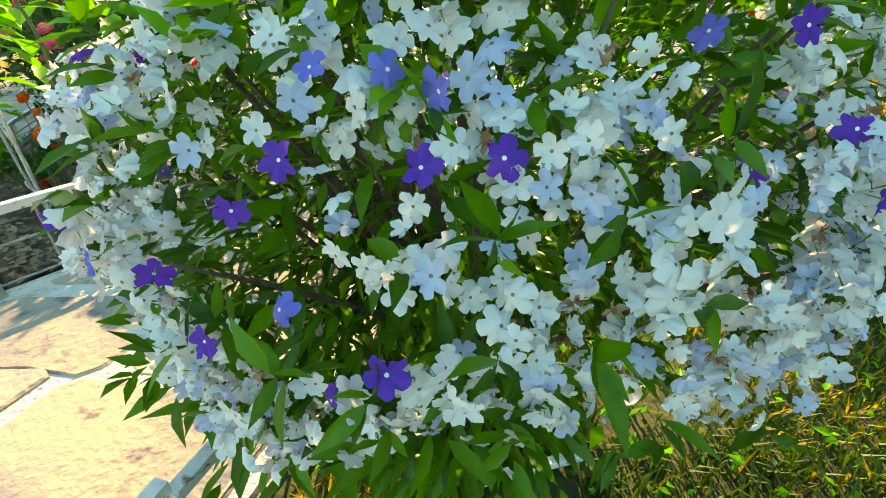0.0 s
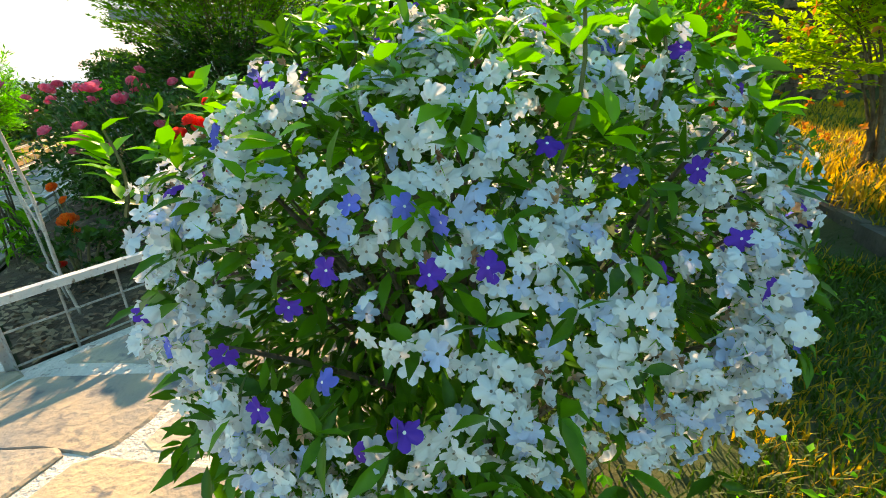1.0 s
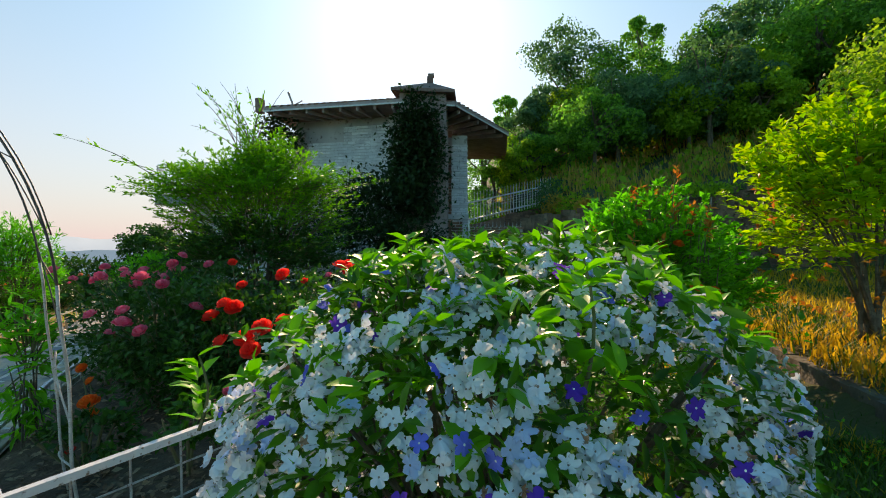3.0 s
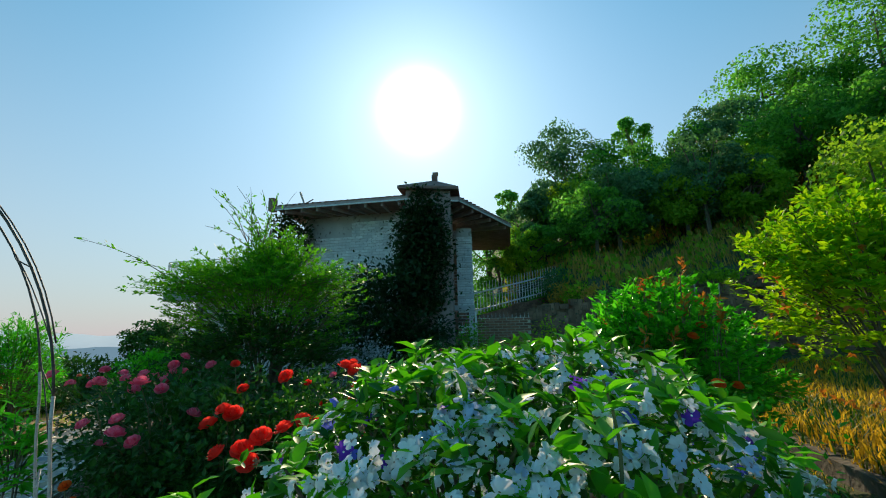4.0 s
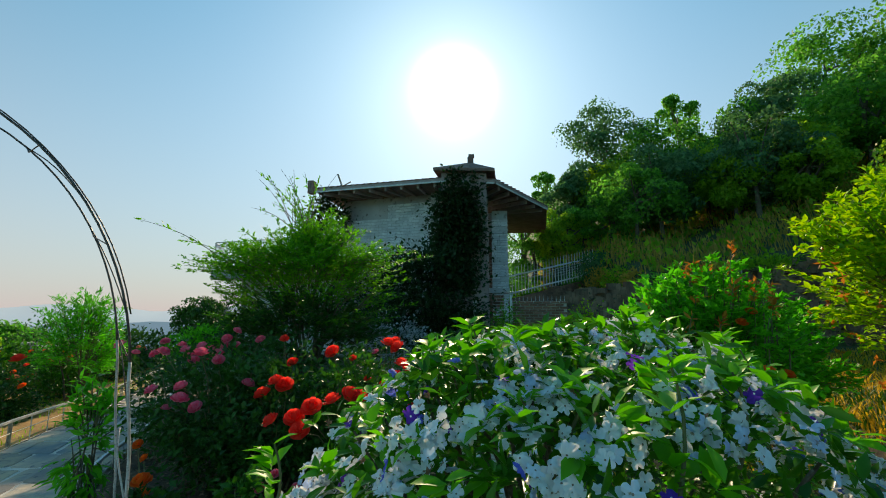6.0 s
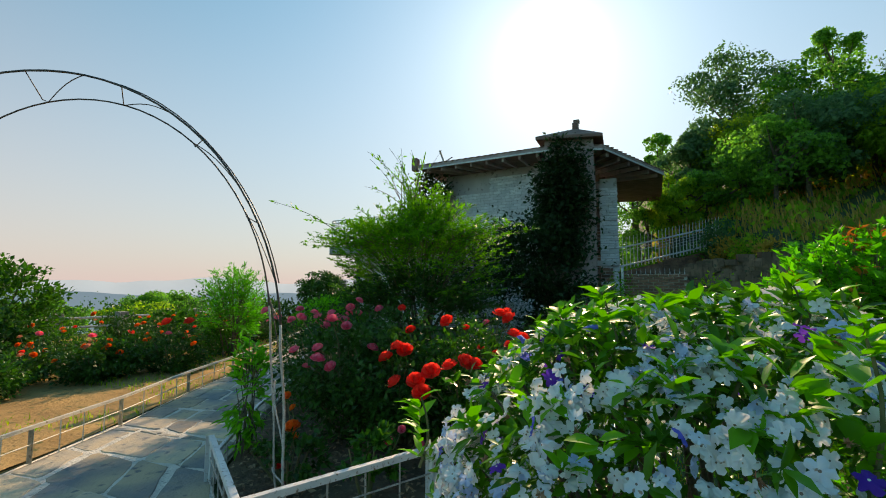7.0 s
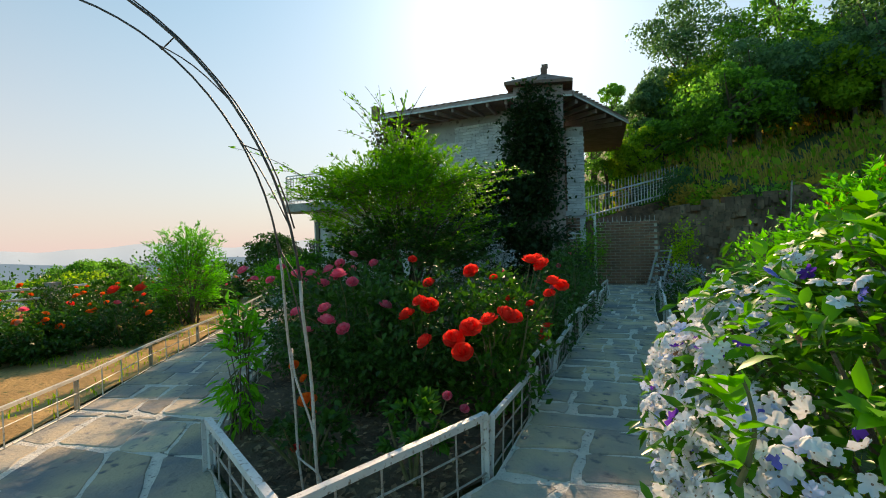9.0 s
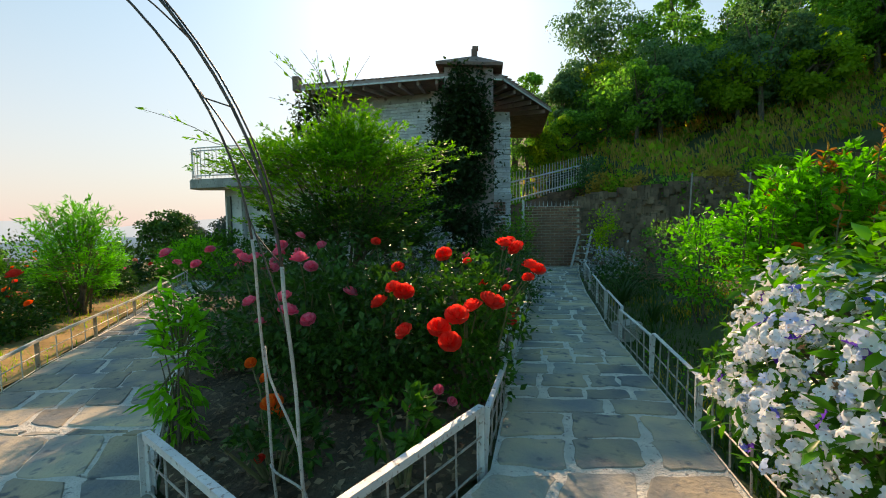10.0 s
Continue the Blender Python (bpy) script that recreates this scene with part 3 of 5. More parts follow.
for i, (a, b) in enumerate(zip(rail_r, rail_r[1:])):
    fence_panel(a, b, (0.35, 0.33, 0.36)[i % 3], 4, lean=0.015 * (i % 2))
bed_left = [(-2.78, 1.98), (-3.5, 3.05), (-4.12, 4.15), (-4.85, 5.15), (-5.6, 6.15), (-6.3, 7.2), (-7.0, 8.3)]
for a, b in zip(bed_left, bed_left[1:]):
    fence_panel(a, b, 0.22, 4)
left_posts = [(-3.55, -0.2), (-4.0, 0.75), (-4.42, 1.7), (-4.83, 2.6), (-5.62, 3.92), (-6.2, 5.15), (-6.75, 6.4), (-7.4, 7.7), (-8.1, 9.0), (-8.8, 10.4)]
for a, b in zip(left_posts, left_posts[1:]):
    fence_panel(a, b, 0.34, 3, mat=M_CREAM, label="low cream-painted iron fence panel along the path")

# fallen white rail under the bush
low = thing("loose_rail", (0.05, 0.6, 0.08), "loose white-painted iron bar lying low in the grass", "rail")
shape("bar", sweep([(0.08, 0.62, 0.05), (0.34, 0.70, 0.08)], rect(0.025, 0.02)), M_METAL, low)
shape("stub", sweep([(0.1, 0.63, -0.1), (0.1, 0.63, 0.05)], angle_iron(0.025)), M_METAL, low)

# terrace rail with concrete posts on the valley side
far_posts = [(-13.3, 2.6), (-14.9, 6.8), (-14.5, 8.3), (-14.2, 10.5), (-13.9, 13.0)]
for p in far_posts:
    z = land(*p)
    tagged(shape("concrete_post", prism([(p[0] - .13, p[1] - .13), (p[0] + .13, p[1] - .13), (p[0] + .13, p[1] + .13), (p[0] - .13, p[1] + .13)], z - .3, 0.42), M_CONC),
           "square grey concrete post at the terrace edge", "post", "terrace posts")
for a, b in zip(far_posts, far_posts[1:]):
    f = thing("terrace_rail", (*a, 0), "white pipe rail between concrete posts", "railing", "terrace rails")
    for z in (0.28, 0.02):
        shape("pipe", tube([(*a, z), (*b, z)], 0.035, 8), M_METAL, f)

# ---- rose arch of bent rods over the path ----
ARCH = thing("rose_arch", (-1.85, 1.5, 0), "bare arch of bent iron rods over the path", "garden arch")


def arch_rod(foot, ang, span, top, lean, leg, ex, seed):
    u_dir = Vector((math.cos(ang), math.sin(ang), 0))
    pts, base = [], Vector((*foot, land(*foot)))
    for i in range(12):
        z = leg * i / 11
        wob = 0.02 * noise.noise((z * 2.2, seed, 0))
        pts.append(base + u_dir * (lean * i / 11 + wob) + Vector((wob, -wob, z)))
    a = (span - 2 * lean) / 2
    for i in range(1, 40):
        th = math.pi * i / 40
        pts.append(base + u_dir * (lean + a - a * math.cos(th)) + Vector((0, 0, leg + (top - leg) * math.sin(th) ** ex)))
    for i in range(12):
        z = (leg + 0.3) * (1 - i / 11) - 0.3
        pts.append(base + u_dir * (span - lean * (1 - i / 11)) + Vector((0, 0, z)))
    return pts


R1 = arch_rod((-1.857, 1.657), 3.612, 2.825, 2.503, 0.062, 0.975, 1.03, 1.0)
R2 = arch_rod((-1.903, 1.745), 3.526, 2.77, 2.433, 0.165, 1.103, 1.085, 5.0)
for i in range(12):
    R2[i] = R2[i] + Vector((-0.159, 0.062, 0)) * (1 - i / 11)
shape("leg", tube(R1[:13], 0.0075, 7), M_PALE_ROD, ARCH, "pale peeling painted leg", smooth=True)
shape("leg", tube(R2[:13], 0.006, 7), M_PALE_ROD, ARCH, "pale peeling painted leg", smooth=True)
shape("bow", tube(R1[12:], 0.006, 7), M_WIRE, ARCH, smooth=True)
shape("bow", tube(R2[12:], 0.0048, 7), M_WIRE, ARCH, smooth=True)
shape("bow", tube([p + Vector((0.012, 0.01, 0.004 * math.sin(i * .7))) for i, p in enumerate(R1[14:52])], 0.0035, 6), M_WIRE, ARCH, smooth=True)
for i in range(9, 56, 5):
    a, b, c = R1[i], R2[min(i + 4, len(R2) - 1)], R1[min(i + 3, len(R1) - 1)]
    mid = b.lerp(c, 0.25) + Vector((0, 0, -0.03))
    pts = [a + (b - a) * u + Vector((0, 0, 0.03 * math.sin(math.pi * u))) for u in np.linspace(0, 1, 7)]
    pts += [b.lerp(mid, 0.6), mid, mid.lerp(c, 0.5), c]
    shape("tie_rod", tube(pts, 0.003, 6), M_WIRE, ARCH, smooth=True)
for a, b, z0, z1 in ((R1[3], R2[5], 0.0, 0.25), (R1[1], R2[3], 0.1, -0.05)):
    shape("tie_rod", tube([a + (b - a) * u + Vector((0.02 * math.sin(6 * u), 0, z0 + (z1 - z0) * u)) for u in np.linspace(0, 1, 9)], 0.005, 6), M_PALE_ROD, ARCH, smooth=True)

# ---- house ----
house = thing("house", (-4.0, 16.0, 0), "two-storey whitewashed brick house with low tiled roof, partly overgrown", "house")


def brick_courses(x0, y0, x1, y1, z0, z1, ch=0.1, bl=0.3, depth=0.05):
    """Proud bricks along a wall face from (x0,y0) to (x1,y1)."""
    a, b = Vector((x0, y0, 0)), Vector((x1, y1, 0))
    d = (b - a).normalized()
    nrm = d.cross(Vector((0, 0, 1)))
    length = (b - a).length
    geos, k, z = [], 0, z0
    while z + ch * 0.8 < z1:
        s = -(bl / 2) * (k % 2)
        while s < length:
            s0, s1 = max(0, s), min(length, s + bl - 0.015)
            if s1 - s0 > 0.03:
                out = depth * (0.8 + 0.4 * random.random())
                p = [a + d * s0, a + d * s1, a + d * s1 + nrm * out, a + d * s0 + nrm * out]
                geos.append(prism([(v.x, v.y) for v in p], z, z + ch - 0.018))
            s += bl
        z += ch
        k += 1
    return join(*geos)


# front wall, corner pier, side wall
shape("front_wall", prism([(-6.4, 14.7), (-2.95, 14.25), (-2.95, 14.6), (-6.4, 15.05)], -0.4, 5.35), M_WALL_DIM, house)
shape("white_brickwork", brick_courses(-4.6, 14.46, -2.97, 14.25, 2.4, 5.1), M_WHITE_BRICK, house, "whitewashed brick courses", kind="stuff")
shape("slanted_brickwork", brick_courses(-6.0, 14.64, -4.62, 14.46, 3.0, 4.6, 0.1, 0.3, 0.03), M_WHITE_BRICK, house, "whitewashed brick courses", kind="stuff")
shape("chimney_pier", prism([(-2.95, 14.0), (-1.2, 14.2), (-1.2, 15.2), (-2.95, 15.2)], -0.4, 5.6), M_WALL_DIM, house)
shape("side_wall", prism([(-1.2, 15.52), (-0.5, 15.52), (-0.75, 19.5), (-1.4, 19.8)], -0.4, 4.9), M_WALL_DIM, house)
shape("lattice_brickwork", brick_courses(-1.18, 15.24, -0.98, 15.26, 0.6, 4.2, 0.11, 0.2, 0.08), M_BRICK_ISL, house, "open brick lattice strip", kind="stuff")
shape("white_column", brick_courses(-0.98, 15.2, -0.42, 15.26, 1.0, 4.6, 0.085, 0.56, 0.12), M_WHITE_BRICK, house, "whitewashed brick corner column", kind="stuff")
shape("column_core", prism([(-0.97, 15.2), (-0.43, 15.26), (-0.43, 15.5), (-0.97, 15.5)], -0.4, 4.9), M_WHITE_WALL, house)
shape("string_course", prism([(-1.25, 15.03), (-0.38, 15.06), (-0.38, 15.2), (-1.25, 15.2)], 1.95, 2.12), M_WHITE_WALL, house)
shape("lower_lattice", brick_courses(-1.25, 15.1, -0.6, 15.16, -0.2, 1.9, 0.11, 0.28, 0.06), M_BRICK_ISL, house, "dark brick lower wall", kind="stuff")
lamp = thing("wall_lamp", (-1.4, 13.95, 2.5), "small white box lamp on the house corner", "lamp")
shape("lamp_box", prism([(-1.5, 13.9), (-1.26, 13.9), (-1.26, 14.15), (-1.5, 14.15)], 2.5, 2.66), M_WHITE_WALL, lamp)
shape("lamp_arm", tube([(-1.38, 14.0, 2.5), (-1.38, 14.25, 2.45)], 0.02), M_METAL, lamp)
pole = shape("white_pole", tube([(-1.35, 12.6, -0.2), (-1.35, 12.6, 1.65)], 0.05, 8), M_METAL)
tagged(pole, "white metal pole beside the house wall", "pole")

# left wing with balcony
shape("wing_wall", prism([(-10.9, 15.9), (-6.4, 15.0), (-6.4, 15.4), (-10.6, 16.3)], -1.0, 2.6), M_WHITE_WALL, house)
shape("wing_corner", prism([(-11.0, 15.6), (-10.3, 15.5), (-10.25, 15.95), (-10.95, 16.1)], -1.0, 2.6), M_WHITE_WALL, house)
shape("wing_window", prism([(-10.88, 15.5), (-10.72, 15.48), (-10.72, 15.6), (-10.88, 15.6)], 0.2, 2.3), M_GLASS_DARK, house, "tall dark window strip")
bal = shape("balcony_slab", prism([(-11.95, 15.0), (-11.6, 14.6), (-6.3, 13.9), (-6.3, 15.0), (-10.9, 15.9), (-11.95, 15.6)], 2.55, 2.86), M_CONC, house)
brail_pts = [Vector((-11.85, 15.5, 0)), Vector((-11.8, 14.95, 0)), Vector((-11.55, 14.68, 0)), Vector((-6.4, 13.98, 0))]
for z in (2.98, 3.85, 3.95):
    shape("balcony_rail", tube([p + Vector((0, 0, z)) for p in brail_pts], 0.025, 6), M_METAL, bal)
for a, b in zip(brail_pts, brail_pts[1:]):
    n = max(2, int((b - a).length / 0.16))
    for i in range(n):
        p = a.lerp(b, i / n)
        shape("baluster", tube([p + Vector((0, 0, 2.9)), p + Vector((0, 0, 3.92))], 0.013, 5), M_METAL, bal)

# roof
EAVE = [(-6.95, 13.5), (-2.35, 12.95), (-0.75, 13.15), (1.05, 16.4), (1.3, 21.5), (-7.0, 21.5)]


ridge_pts = [(-5.0, 17.5, 6.1), (-2.2, 17.0, 6.15)]
lowv = [(x, y, z) for (x, y), z in zip(EAVE, (5.42, 5.40, 5.32, 5.15, 5.15, 5.4))]
rv = lowv + [(x, y, z + 0.1) for x, y, z in lowv] + ridge_pts
rf = [tuple(reversed(range(6)))] + [(i, (i + 1) % 6, 6 + (i + 1) % 6, 6 + i) for i in range(6)]
rf += [(6, 7, 13, 12), (7, 8, 13), (8, 9, 13), (9, 10, 13), (10, 11, 12, 13), (11, 6, 12)]
roof = shape("roof", (rv, rf), M_ROOF, house, "low red-brown tiled roof with wide eaves")
for a, b in zip(lowv[:4], lowv[1:4]):
    A, B = Vector(a), Vector(b)
    dn = (B - A).cross(Vector((0, 0, 1))).normalized() * 0.03
    shape("fascia", sweep([A + dn + Vector((0, 0, 0.06)), B + dn + Vector((0, 0, 0.06))], rect(0.04, 0.13, 0.05)), M_FASCIA, roof)
    n = int((B - A).length / 0.55)
    inward = Vector((-3.0, 17.5, 5.5))
    for i in range(n):
        p = A.lerp(B, (i + 0.5) / n)
        d = Vector((inward.x - p.x, inward.y - p.y, 0)).normalized()
        shape("rafter", sweep([p + d * 0.05 + Vector((0, 0, -0.08)), p + d * 1.6 + Vector((0, 0, -0.02))], rect(0.08, 0.13, 0.1)), M_FASCIA, roof)
    shape("eave_trim", sweep([A + dn * 1.9 + Vector((0, 0, -0.02)), B + dn * 1.9 + Vector((0, 0, -0.02))], rect(0.025, 0.05, 0.1)), M_METAL, roof)
    # tile nosing along the eave
    m = int((B - A).length / 0.24)
    for i in range(m):
        p = A.lerp(B, (i + 0.5) / m) + Vector((0, 0, 0.12)) + dn
        d = Vector((inward.x - p.x, inward.y - p.y, 1.2)).normalized()
        shape("roof_tile", sweep([p - d * 0.04, p + d * 0.5], rect(0.2, 0.035, 0.3)), M_ROOF, roof)
# raised cap with its own little roof and finial
shape("tower_wall", prism([(-2.4, 12.9), (-1.0, 13.04), (-1.05, 14.6), (-2.45, 14.5)], -0.4, 5.72), M_FASCIA, house)
capz = [(-2.62, 12.65, 5.68), (-0.72, 12.85, 5.62), (-0.75, 15.0, 5.62), (-2.55, 14.9, 5.68)]
capv = capz + [(x, y, z + 0.09) for x, y, z in capz] + [(-1.55, 13.6, 6.2), (-1.55, 14.5, 6.2)]
capf = [(3, 2, 1, 0)] + [(i, (i + 1) % 4, 4 + (i + 1) % 4, 4 + i) for i in range(4)] + [(4, 5, 8), (5, 6, 9, 8), (6, 7, 9), (7, 4, 8, 9)]
cap = shape("cap_roof", (capv, capf), M_ROOF, house)
shape("finial", join(prism([(-1.64, 13.55), (-1.46, 13.55), (-1.46, 13.75), (-1.64, 13.75)], 6.12, 6.38), prism([(-1.61, 13.58), (-1.43, 13.58), (-1.43, 13.72), (-1.61, 13.72)], 6.38, 6.48)), M_ROOF, cap)
shape("ridge_stub", prism([(-7.25, 13.5), (-7.05, 13.5), (-7.05, 13.75), (-7.25, 13.75)], 5.4, 5.85), M_ROOF, house)
dish = thing("roof_antenna", (-6.3, 14.6, 5.7), "thin metal antenna on the roof edge", "antenna")
shape("mast", tube([(-6.2, 14.3, 5.5), (-6.45, 14.2, 6.25)], 0.035), M_ROD, dish)
shape("boom", tube([(-6.35, 14.2, 5.75), (-5.95, 14.2, 5.95)], 0.02), M_ROD, dish)
shape("boom", tube([(-6.3, 14.2, 5.85), (-6.5, 14.1, 5.62)], 0.02), M_ROD, dish)

# ---- gate wall of brick with spikes, at the path's end ----
gate = thing("gate_wall", (0.4, 11.6, 0), "red brick screen wall with iron spikes at the path's end", "wall")
shape("wall_core", block(-0.3, 11.62, -0.2, 1.15, 11.8, 1.58), M_MORTAR, gate)
bmesh_brick = mesh_of("brick", *prism([(-0.101, -0.03), (0.101, -0.03), (0.101, 0.03), (-0.101, 0.03)], 0, 0.053), M_BRICK)
for r in range(23):
    for c in range(7):
        x = -0.2 + c * 0.222 + 0.11 * (r % 2) - 0.05
        if x < 1.1:
            b = new("brick", bmesh_brick)
            b.matrix_basis = pose(x, 11.6 + random.uniform(-.008, .008), -0.02 + r * 0.07, 0, 0, random.uniform(-1.5, 1.5))
            under(b, gate)
for i in range(14):
    x = -0.28 + i * 0.107
    shape("spike", tube([(x, 11.7, 1.55), (x, 11.7, 1.72)], [0.009, 0.002], 4), M_METAL, gate)
tagged(shape("gate_post", tube([(-0.28, 11.5, -0.1), (-0.28, 11.5, 1.75)], 0.035, 8), M_METAL), "thin white metal post at the gate", "post")

# spiked iron fence climbing the slope behind the gate
sf = thing("spiked_fence", (-0.4, 15.6, 2.0), "white spiked iron fence climbing beside the house", "fence")
A, B = Vector((-0.42, 15.5, 2.55)), Vector((2.95, 18.3, 3.5))
for off in (0.0, -0.62):
    shape("rail", tube([A + Vector((0, 0, off)), B + Vector((0, 0, off))], 0.03, 5), M_METAL, sf)
for i in range(30):
    p = A.lerp(B, i / 29)
    shape("picket", tube([p + Vector((0, 0, -0.75)), p + Vector((0, 0, 0.34))], [0.018, 0.008], 4), M_METAL, sf)
for i in range(7):
    p = A.lerp(B, i / 6)
    shape("mesh_wire", tube([p + Vector((0, 0, -0.1 - 0.09 * i)), p + Vector((0.05, 0, -0.11 - 0.09 * i)), B + Vector((0, 0, -0.1 - 0.09 * i))], 0.008, 4), M_METAL, sf)
shape("wall_below", prism([(-0.4, 15.65), (2.95, 18.45), (2.9, 18.7), (-0.45, 15.9)], -0.3, lambda x, y: 1.75 + 0.28 * (x + 0.4)), M_BRICK_ISL, sf)
shape("wall_bricks", join(brick_courses(-0.4, 15.63, 2.95, 18.43, 0.2, 1.8, 0.085, 0.26, 0.03), brick_courses(1.0, 16.8, 2.95, 18.43, 1.8, 2.3, 0.085, 0.26, 0.03)), M_BRICK_ISL, sf, kind="stuff")

# ladder against the bank
lad = thing("ladder", (0.95, 11.2, 0), "small grey wooden ladder leaning on the bank", "ladder")
for dx in (0.0, 0.3):
    shape("stile", sweep([(0.8 + dx, 10.9, 0.0), (1.2 + dx, 11.75, 0.95)], rect(0.05, 0.04)), M_CONC, lad)
for i in range(6):
    u = 0.1 + i * 0.155
    p = Vector((0.8, 10.9, 0)).lerp(Vector((1.2, 11.75, 0.95)), u)
    shape("rung", tube([p, p + Vector((0.3, 0, 0))], 0.014, 6), M_CONC, lad)

# ---- retaining wall of dark stones ----
xs = np.arange(1.1, 16.0, 0.5)
rw = thing("retaining_wall", (4, 12.9, 0), "dark dry-stone retaining wall below the hill", "wall", kind="structure")
geos = []
for i in range(len(xs) - 1):
    x0, x1 = xs[i], xs[i + 1]
    geos.append(prism([(x0, wall_line(x0) + .12), (x1, wall_line(x1) + .12), (x1, wall_line(x1) + .55), (x0, wall_line(x0) + .55)], 0, lambda x, y: wall_top(x)))
shape("wall_core", join(*geos), M_STONE, rw)
stones = []
for i in range(1500):
    x = 1.1 + 14.6 * random.random()
    z = land(x, wall_line(x) - 0.5) + random.random() * (wall_top(x) + 0.05 - land(x, wall_line(x) - 0.5))
    w, h = random.uniform(.1, .26), random.uniform(.06, .14)
    y = wall_line(x) + .1
    k = [random.uniform(.7, 1.0) for _ in range(6)]
    stones.append(prism([(x - w * k[0], y), (x - w * k[1] * .6, y - .1 * k[2]), (x + w * k[3] * .6, y - .11 * k[4]), (x + w * k[5], y)], z - h * k[0], z + h * k[1]))
shape("wall_stones", join(*stones), M_STONE, rw, kind="stuff")
for px in (5.9, 6.6, 4.2):
    tagged(shape("thin_post", tube([(px, wall_line(px) - .25, 0.3), (px + .12, wall_line(px) - .22, 2.45)], 0.02, 5), M_ROD), "thin grey stake standing before the stone wall", "stake", "stakes")

# drain edge: low concrete lip of the terrace
lip = []
ys = np.linspace(1.2, 11.5, 36)
for a, b in zip(ys, ys[1:]):
    ea, eb = 2.72 + 0.12 * (a - 3), 2.72 + 0.12 * (b - 3)
    j = 0.09 * noise.noise((a * 2, 3, 0))
    lip.append(prism([(ea + j, a), (ea + .16 + j, a), (eb + .16 + j, b), (eb + j, b)], -0.1, 0.16 + 0.04 * noise.noise((a * 3, 1, 0))))
tagged(shape("kerb_terrace", join(*lip), M_KERB), "weathered concrete kerb below the grass terrace, darkened to paint drain shade", "kerb", kind="structure")

# ---- flowering bush ----
BC = np.array((0.0, 1.0, 0.70))
BR = np.array((0.66, 0.70, 0.52))


def bush_point(d, k=1.0):
    """A point of the bush's uneven outline in direction d."""
    r = np.array((0.62 if d[0] < 0 else 0.70, 0.70 if d[1] < 0 else 0.84, 0.52 + 0.05 * smooth(-0.1, 0.5, d[0])))
    if d[2] < 0:
        r[2] = 0.40 - 0.20 * smooth(-0.25, 0.2, d[0])
        r[0] *= 1 - 0.5 * smooth(-0.45, 0.1, d[1]) * smooth(0.0, -0.3, d[2])
    q = (np.abs(d / r) ** 2.3).sum() ** (-1 / 2.3)
    lump = 1 + 0.06 * noise.noise(Vector(d) * 2.6) + 0.05 * noise.noise(Vector(d) * 6.5)
    p = BC + d * q * lump * k
    p[0] += 0.10 * max(0.0, p[1] - 0.85)
    return p


def flower_form(radius, cup, seed):
    rs = np.random.default_rng(seed)
    n = 30
    v = [(0, 0, 0.0)]
    wob = rs.normal(0, 0.09, 5)
    for ring, rr in ((0, 0.11), (1, 0.55), (2, 1.0)):
        for i in range(n):
            th = math.tau * i / n
            lobe = abs(math.cos(2.5 * th)) ** 0.4
            r = rr * (1.0 if ring == 0 else (0.93 + 0.07 * lobe if ring == 1 else (0.58 + 0.44 * lobe + wob[i * 5 // n])))
            z = cup * rr * rr + (0.07 * math.sin(5 * th + seed) + rs.normal(0, 0.08)) * (rr if ring else 0)
            v.append((radius * r * math.cos(th), radius * r * math.sin(th), radius * z))
    f = [(0, 1 + i, 1 + (i + 1) % n) for i in range(n)]
    mi = [1] * n
    for ring in (0, 1):
        a, b = 1 + ring * n, 1 + (ring + 1) * n
        f += [(a + i, b + i, b + (i + 1) % n, a + (i + 1) % n) for i in range(n)]
        mi += [0] * n
    # narrow tube behind the disc
    k = len(v)
    v += [(0.06 * radius * math.cos(a), 0.06 * radius * math.sin(a), -0.02 * radius) for a in (0, 2.1, 4.2)] + [(0, 0, -1.0 * radius)]
    f += [(k, k + 3, k + 1), (k + 1, k + 3, k + 2), (k + 2, k + 3, k)]
    mi += [2] * 3
    return v, f, mi


FLOWER = {}
for kind_name, pm, em, forms in (("white", P_WHITE, P_DARK_EYE, 5), ("pale", P_PALE, P_DARK_EYE, 3), ("blue", P_BLUE, P_EYE, 2), ("violet", P_VIOLET, P_EYE, 2)):
    FLOWER[kind_name] = []
    for s in range(forms):
        v, f, mi = flower_form(0.0131, (-0.35, 0.12, 0.4, -0.6, -0.1)[s], s * 7 + len(kind_name))
        FLOWER[kind_name].append((mesh_of("flower", v, f, [pm, em, F_YOUNG], True, mi), v, f, mi))

bush = thing("flowering_bush", (0.05, 1.0, 0.0), "large bush covered in white, pale blue and violet flowers", "bush")
# stems
for i in range(46):
    d = sphere_dirs(1)[0]
    d[2] = abs(d[2]) * 0.8 + (-0.15 if i % 3 == 0 else 0.1)
    d /= np.linalg.norm(d)
    tip = bush_point(d, 0.93)
    root = np.array((0.08 + RNG.normal(0, .05), 1.0 + RNG.normal(0, .05), 0.0))
    mid = root * 0.45 + tip * 0.55 + np.array((0, 0, 0.12)) + RNG.normal(0, .03, 3)
    pts = [(1 - u) ** 2 * root + 2 * u * (1 - u) * mid + u * u * tip for u in np.linspace(0, 1, 8)]
    shape("stem", tube(pts, list(np.linspace(0.014, 0.003, 8)), 5), M_BARK, bush)

